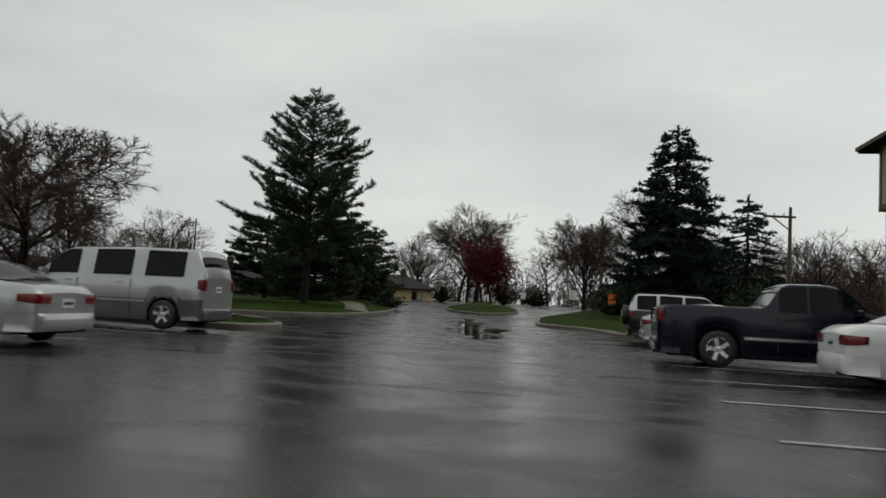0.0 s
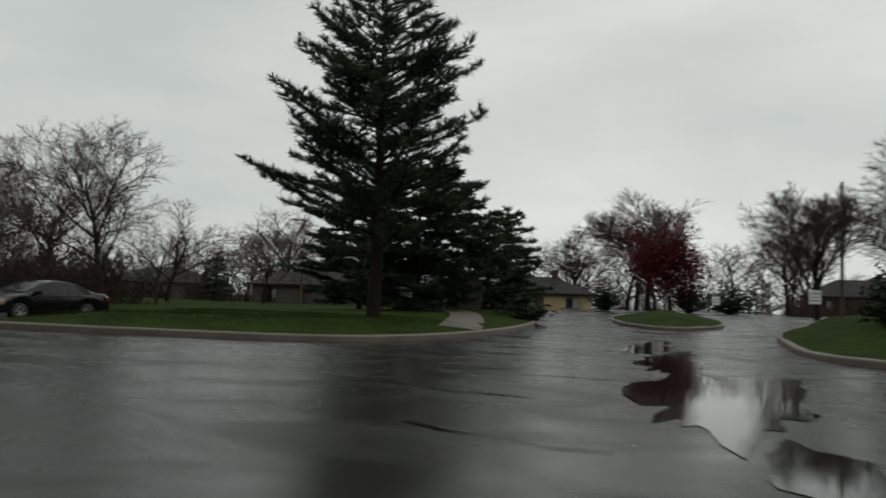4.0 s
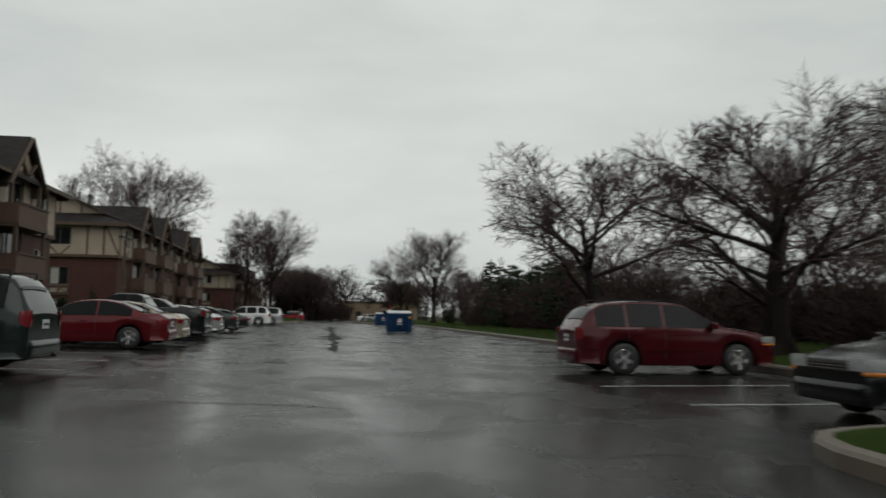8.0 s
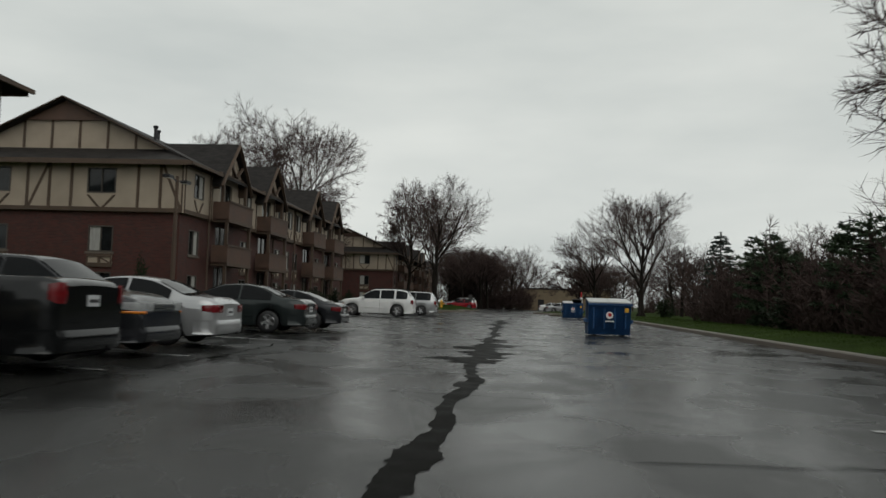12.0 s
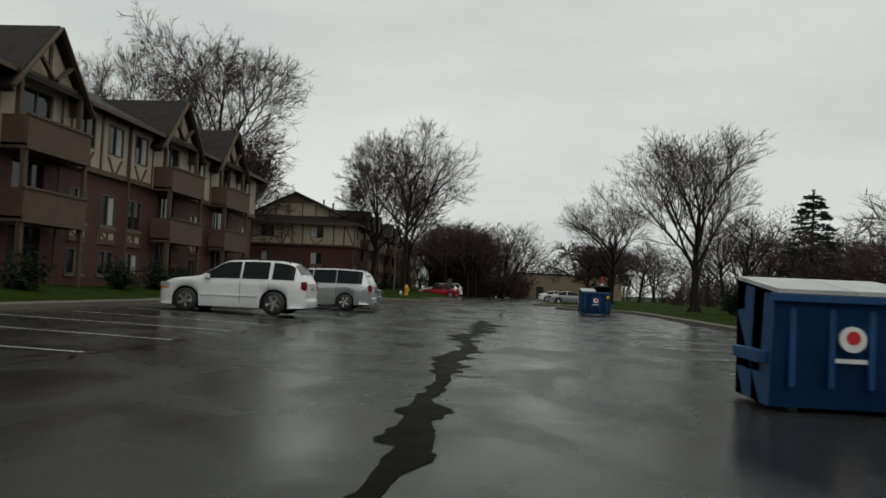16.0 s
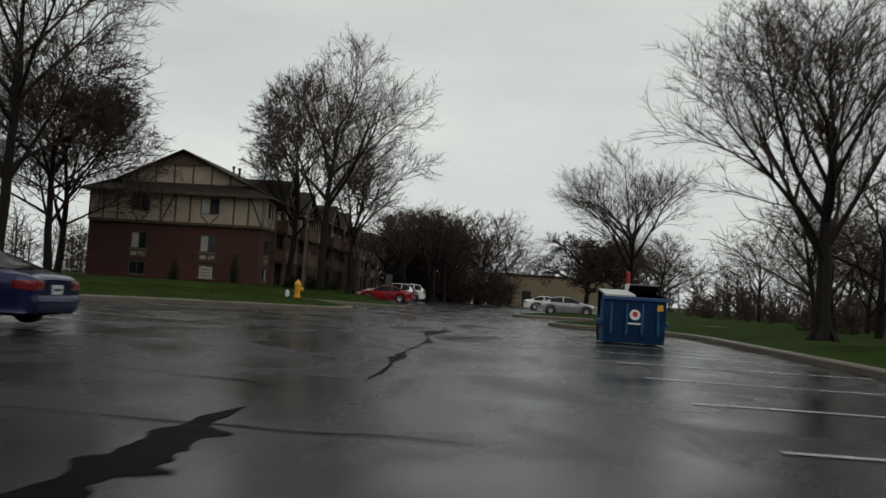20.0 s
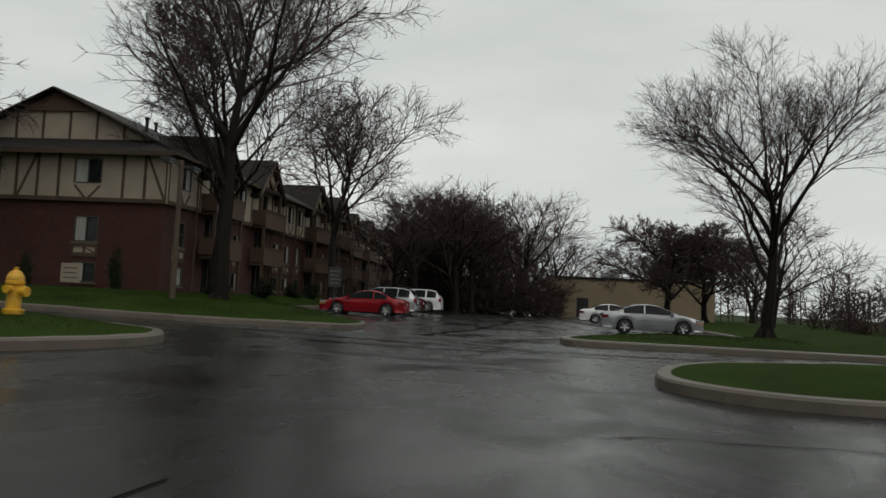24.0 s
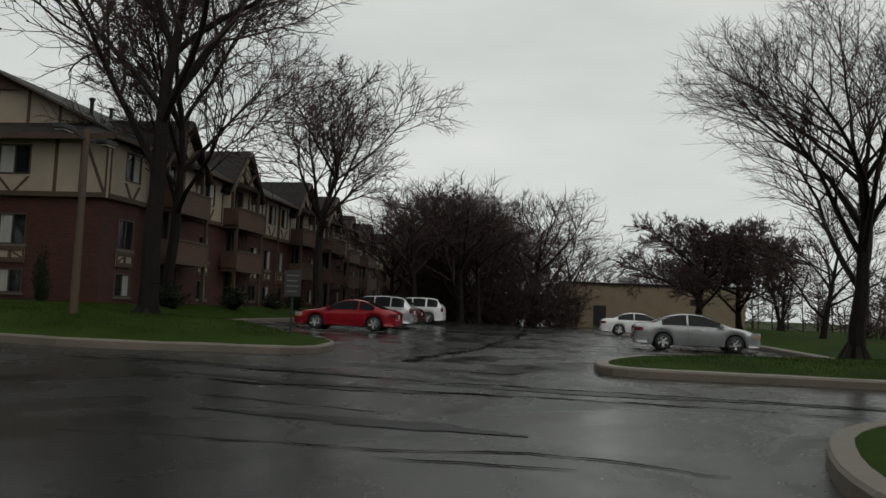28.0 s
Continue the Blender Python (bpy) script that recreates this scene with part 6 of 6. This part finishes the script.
for k, (x, y, w, h) in enumerate(((-16.6, 4, 1.6, 1.2), (-16.4, 9.4, 1.8, 1.3), (-16.7, 13.0, 1.5, 1.1), (-16.5, 21, 1.6, 1.2), (-16.3, 27.4, 2.0, 1.5), (-16.5, 48.2, 1.6, 1.2), (-16.2, 54.3, 2.0, 1.4), (-16.4, 60.5, 1.7, 1.2),
                                  (-16.2, 63.3, 1.9, 1.3), (-16.3, 66.0, 1.7, 1.2), (-16.4, 71.5, 1.9, 1.4), (-16.4, 77.6, 1.8, 1.2), (-16.0, 117.2, 1.6, 1.2), (-15.9, 123.3, 1.9, 1.3), (-16.2, 129.5, 1.7, 1.2), (-16.0, 133.0, 1.8, 1.2))):
    shrub(x, y, slope(x, y) + (0.36 if y < 100 else 0.52), w, h, k, "clipped dark evergreen shrub before the brick wall")
for k, (x, y, w, h) in enumerate(((-19.5, 113.6, 0.9, 2.6), (-24.0, 113.4, 0.9, 2.2), (-19.4, 43.1, 0.9, 2.4), (11.8, 47.0, 2.6, 2.0), (12.2, 79.5, 2.6, 2.0))):
    shrub(x, y, slope(x, y) + 0.34, w, h, k + 1, "dark evergreen bush on the lawn", group="lawn bushes")
shrub(26.0, -19.0, 0.3, 3.5, 1.6, 2, "low dark hedge by the drive", group="lawn bushes")
for k in range(7):
    shrub(11 + 2.6 * k, -43.5 - 0.6 * (k % 2), 0.4, 3.4, 2.6 + 0.5 * (k % 3), k, "dark evergreen hedge bush behind the grass bank", group="south hedge")

# ---- grass blades where the camera passes ----
def blades(name, region, n, seed, label):
    height, poly, line = region[0]
    x0, x1, y0, y1 = region[1]
    rng = random.Random(seed)
    V, F = [], []
    while len(F) < n:
        x, y = rng.uniform(x0, x1), rng.uniform(y0, y1)
        if not inside(poly, x, y) or edge_distance(line, x, y) < 0.34:
            continue
        z = height(x, y)
        a, l, w = rng.uniform(0, 6.28), rng.uniform(0.03, 0.075), 0.006
        c, s = math.cos(a), math.sin(a)
        i = len(V)
        V += [(x - w * s, y + w * c, z - 0.01), (x + w * s, y - w * c, z - 0.01), (x + c * l * 0.5, y + s * l * 0.5, z + l)]
        F.append((i, i + 1, i + 2))
    tagged(new(name, raw(name, V, F, BLADE)), label, "grass", kind="stuff")


blades("grass", (lawn_pine, (1.5, 14, -21.5, -8.6)), 30000, 1, "short wet grass on the pine lawn")
blades("grass", (lawn_east, (7.6, 12, -7.5, 80)), 26000, 2, "short wet grass on the verge")
blades("grass", (lawn_west, (-16.5, -6.5, 76, 96)), 16000, 3, "short wet grass round the hydrant")
blades("grass", (lawn_north, (-17, -6, 101, 112)), 20000, 4, "short wet grass on the corner lawn")
blades("grass", (lawn_nose, (-14, -8.5, -25.5, -16.5)), 9000, 5, "short wet grass on the island")
blades("grass", (lawn_far, (1.6, 9, 103, 111.5)), 8000, 6, "short wet grass on the far island")


# ---- dumpsters ----
def dumpster(x, y, turn, open_lid):
    ob = thing("dumpster", "blue steel waste container with a " + ("raised black lid" if open_lid else "weathered white lid"), "dumpster", "waste containers")
    ob.matrix_world = Matrix.Translation((x, y, slope(x, y) + 0.01)) @ Matrix.Rotation(radians(turn), 4, "Z")
    w, d, h = 1.78, 1.5, 1.36
    bm = bmesh.new()
    pts = [(-d / 2 + 0.18, 0.05), (d / 2, 0.05), (d / 2, h + 0.18), (-d / 2, h)]
    f = [bm.verts.new((u, -w / 2, z)) for u, z in pts]
    g = [bm.verts.new((u, w / 2, z)) for u, z in pts]
    for a, b in ((0, 1), (1, 2), (3, 0)):
        bm.faces.new((f[a], f[b], g[b], g[a]))
    bm.faces.new(f[::-1])
    bm.faces.new(g)
    bmesh.ops.solidify(bm, geom=bm.faces[:], thickness=0.03)
    body = part("bin", bm, BLUE, ob)
    for k in range(4):
        yy = -w / 2 + 0.22 + k * (w - 0.44) / 3
        part("rib", box(-d / 2 - 0.02 + 0.04, -d / 2 + 0.1, yy - 0.035, yy + 0.035, 0.3, h - 0.06, bevel=0.01), BLUE, ob)
    part("rim", box(-d / 2 - 0.05, -d / 2 + 0.03, -w / 2 - 0.05, w / 2 + 0.05, h - 0.07, h + 0.03, bevel=0.015), BLUE, ob)
    for s in (-1, 1):
        part("lift_pocket", box(-0.55, 0.5, s * (w / 2 + 0.06) - 0.06, s * (w / 2 + 0.06) + 0.06, 0.55, 0.70, bevel=0.015), BLUE, ob)
        part("skid", box(-d / 2 + 0.2, d / 2 - 0.05, s * 0.6 - 0.06, s * 0.6 + 0.06, 0.0, 0.06), DARKMETAL, ob)
    part("badge", lathe([(0.15, -d / 2 - 0.0), (0.15, -d / 2 + 0.06)], 20, "x"), WHITE, ob, "round white badge").location = (0.0, 0, 0.88)
    part("badge_mark", lathe([(0.08, -d / 2 - 0.006), (0.08, -d / 2 + 0.05)], 16, "x"), SIGNRED, ob).location = (0.0, 0, 0.90)
    part("label_bar", box(-d / 2 + 0.06, -d / 2 + 0.09, -0.2, 0.2, 0.60, 0.65), WHITE, ob)
    part("sticker", box(-d / 2 + 0.01, -d / 2 + 0.04, -w / 2 + 0.10, -w / 2 + 0.26, 1.02, 1.2), HYDR, ob, "small yellow sticker")
    for s in (-1, 1):
        bm = bmesh.new()
        y0, y1 = (s * w / 4 - w / 4 + 0.01, s * w / 4 + w / 4 - 0.01)
        if open_lid and s < 0:
            beam(bm, (d / 2 + 0.02, (y0 + y1) / 2, h + 0.19), (d / 2 - 0.42, (y0 + y1) / 2, h + 0.42), y1 - y0, 0.05, (0, 0, 1))
            part("lid", bm, LIDB, ob, "black plastic lid propped open")
        else:
            beam(bm, (d / 2 + 0.02, (y0 + y1) / 2, h + 0.225), (-d / 2 - 0.06, (y0 + y1) / 2, h + 0.055), y1 - y0, 0.05, (0, 0, 1))
            part("lid", bm, LIDW, ob, "weathered white plastic lid")
    part("hinge_bar", beam(bmesh.new(), (d / 2 + 0.03, -w / 2, h + 0.2), (d / 2 + 0.03, w / 2, h + 0.2), 0.05), DARKMETAL, ob)
    return ob


dumpster(2.5, 41.6, 90, False)
dumpster(3.95, 80.4, 90, True)

# ---- hydrant, posts, signs, lamps ----
hy = thing("fire_hydrant", "yellow cast-iron fire hydrant on the grass", "hydrant")
hy.matrix_world = Matrix.Translation((-9.35, 92.9, lawn_west[0](-9.35, 92.9)))
part("barrel", lathe([(0.19, -0.05), (0.19, 0.04), (0.13, 0.06), (0.125, 0.5), (0.17, 0.52), (0.17, 0.57), (0.14, 0.6)], 18), HYDR, hy, smooth=False)
part("bonnet", lathe([(0.16, 0.6), (0.15, 0.66), (0.10, 0.74), (0.04, 0.78), (0.04, 0.83), (0.0, 0.835)], 18), HYDR, hy)
for s, rr in ((-1, 0.065), (1, 0.065)):
    part("side_nozzle", lathe([(rr, 0.1 * s), (rr, 0.2 * s), (rr * 1.2, 0.2 * s), (rr * 1.2, 0.25 * s)], 12, "y"), HYDR, hy).location = (0, 0, 0.42)
part("front_nozzle", lathe([(0.085, 0.1), (0.085, 0.2), (0.1, 0.2), (0.1, 0.26)], 12, "x"), HYDR, hy).location = (0, 0, 0.38)
solid("marker_stub", lathe([(0.10, -0.03), (0.10, 0.2), (0.07, 0.26), (0.03, 0.3)], 12), PLATE, "small pale blue utility stub beside the hydrant", "stub", m=Matrix.Translation((-9.75, 92.6, lawn_west[0](-9.75, 92.6))))

pst = thing("marker_post", "white marker post with a red top on the kerbed island", "post")
pst.matrix_world = Matrix.Translation((5.76, 92.06, lawn_east[0](5.76, 92.06)))
part("post", lathe([(0.062, -0.2), (0.062, 1.72)], 10), WHITE, pst)
part("panel", box(-0.13, 0.13, -0.09, -0.065, 1.15, 1.7, bevel=0.008), WHITE, pst)
part("top", lathe([(0.08, 1.72), (0.08, 2.2), (0.05, 2.26), (0.02, 2.27)], 10), SIGNRED, pst, "red top")


def sign_post(x, y, z, h, w, t, bars, label, face=-90, board=WHITE, ink=BLACKTRIM):
    ob = thing("sign_post", label, "sign")
    ob.matrix_world = Matrix.Translation((x, y, z)) @ Matrix.Rotation(radians(face), 4, "Z")
    part("post", box(-0.05, 0.0, -0.025, 0.025, -0.2, h), DARKMETAL, ob)
    b = part("board", box(0.004, 0.016, -w / 2, w / 2, h - t, h, bevel=0.003), board, ob)
    for k in range(bars):
        zz = h - t * (k + 1) / (bars + 1)
        part("bar", box(0.0165, 0.019, -w * 0.36, w * (0.36 - 0.08 * (k % 2)), zz - 0.02, zz + 0.02), ink, b)
    return ob


sign_post(-6.9, 106.2, lawn_north[0](-6.9, 106.2), 1.75, 0.45, 0.7, 4, "small dark notice board with pale lines on a black post", -80, BLACKTRIM, CONCRETE)
sign_post(-21.5, 113.2, 0.75, 1.3, 1.0, 0.9, 3, "pale notice board beside the brick end wall", -90, STUCCO)
sign_post(32, -33.5, 0.4, 2.1, 0.6, 0.75, 3, "small white traffic sign on a post by the drive", 180)
sign_post(62, -27, 0.1, 2.4, 0.6, 0.75, 2, "distant white traffic sign on a post", 180)
sign_post(24, -36.5, 0.5, 1.7, 0.55, 0.75, 0, "orange road-work sign by the drive", 180, ORANGE)


def street_lamp(x, y, z, h, label):
    ob = thing("lamp_post", label, "lamp post", "lamp posts")
    ob.matrix_world = Matrix.Translation((x, y, z))
    part("pole", lathe([(0.11, -0.3), (0.09, h * 0.5), (0.075, h)], 12), TIMBER, ob)
    for s in (-1, 1):
        arm = part("arm", beam(bmesh.new(), (0, 0, h - 0.25), (0, s * 0.75, h - 0.12), 0.05), DARKMETAL, ob)
        part("lamp_head", box(-0.16, 0.16, s * 0.92 - 0.26, s * 0.92 + 0.26, h - 0.22, h - 0.08, bevel=0.03), DARKMETAL, arm)
        part("lens", box(-0.12, 0.12, s * 0.92 - 0.2, s * 0.92 + 0.2, h - 0.245, h - 0.222), LAMPCLEAR, arm)
    return ob


street_lamp(-16.7, 40.6, 0.6, 5.9, "brown timber lamp post with twin floodlights")
street_lamp(-12.0, 104.4, 0.6, 4.9, "brown timber lamp post with twin floodlights")


def utility_pole(x, y, h, turn, label):
    ob = thing("utility_pole", label, "utility pole", "utility poles")
    ob.matrix_world = Matrix.Translation((x, y, 0)) @ Matrix.Rotation(radians(turn), 4, "Z")
    part("pole", lathe([(0.13, -0.3), (0.11, h * 0.6), (0.085, h)], 10), TIMBER, ob)
    arm = part("crossarm", box(-0.06, 0.06, -0.3, 1.5, h - 0.62, h - 0.5), TIMBER, ob)
    for yy in (0.35, 0.9, 1.35):
        part("insulator", lathe([(0.03, h - 0.5), (0.05, h - 0.43), (0.03, h - 0.36)], 8), STEEL, arm).location = (0, yy, 0)
    br = bmesh.new()
    beam(br, (0, 0.05, h - 1.3), (0, 0.95, h - 0.62), 0.06)
    part("brace", br, TIMBER, ob)
    return ob


utility_pole(12, -45.8, 7.4, 8, "wooden utility pole with a crossarm behind the cars")
utility_pole(58, 15, 10, 20, "distant wooden utility pole with a crossarm")
utility_pole(46, -36, 10.5, 80, "wooden utility pole by the street")

# the pale footpath over the pine lawn
V, F = [], []
for k in range(13):
    t = k / 12
    cx, cy = 11.9 + 14.0 * t, -20.75 + 5.6 * t - 0.5 * math.sin(t * 3)
    for s in (-0.75, 0.75):
        px, py = cx + s * 0.37, cy - s * 0.93
        V.append((px, py, lawn_pine[0](px, py) + 0.025))
F = [(2 * k, 2 * k + 1, 2 * k + 3, 2 * k + 2) for k in range(12)]
tagged(new("footpath", raw("footpath", V, F, CONCRETE)), "pale concrete footpath across the pine lawn", "path", kind="structure")

# further pools and seams
PUD = "shallow pool of rain on worn asphalt"
for k, (x, y, lx, ly) in enumerate(((10.5, -27.6, 8.0, 1.3), (4.6, -28.9, 7.0, 1.5), (-2.6, -30.3, 9.0, 2.0), (-8.8, -31.4, 3.6, 1.1), (-3.3, 113.5, 1.5, 3.5), (-1.9, 119.5, 1.6, 6.0), (-2.6, 102.6, 3.4, 0.7), (0.2, 99.4, 3.6, 0.5), (4.4, 99.5, 4.2, 0.6), (-3.4, 98.2, 4.0, 0.7),
                                    (-5.5, 100.2, 4.0, 0.6), (-2.0, 94.8, 3.5, 0.5))):
    patch(x, y, lx, ly, k + 200, WATER if k < 4 else DAMP, PUD)

# dark shed with a pale roof edge beyond the pine lawn
shed = thing("shed", "small dark brown shed with a pale flat roof", "shed")
shed.matrix_world = Matrix.Translation((31.4, -13.6, slope(31.4, -13.6) + 0.35)) @ Matrix.Rotation(radians(-70), 4, "Z")
part("body", box(-1.1, 1.1, -0.9, 0.9, -0.4, 2.0), TIMBER, shed)
part("roof", box(-1.3, 1.3, -1.1, 1.1, 2.0, 2.12, bevel=0.02), WHITE, shed, "pale flat roof")
part("door", box(-0.4, 0.4, -0.94, -0.9, -0.3, 1.8), FRAME, shed)
for k, (x, y, w, h) in enumerate(((26.5, -36.9, 4.6, 3.4), (30.5, -38.6, 5.5, 4.6), (36, -40.8, 6.0, 5.0), (41, -39.5, 5.5, 4.6), (24, -40.5, 5.0, 4.2), (36.5, -14.6, 4.5, 2.0), (40.5, -14.2, 4.0, 1.5), (58.5, -4.5, 4.5, 2.6), (61.0, -17.0, 4.0, 2.2), (64, -24.5, 5.0, 3.0), (70, -28, 6.0, 3.4), (53, -2.0, 5.0, 3.0))):
    shrub(x, y, slope(x, y) + 0.15, w, h, k, "broad dark evergreen bush by the drive", group="lawn bushes", leaf=LEAF)
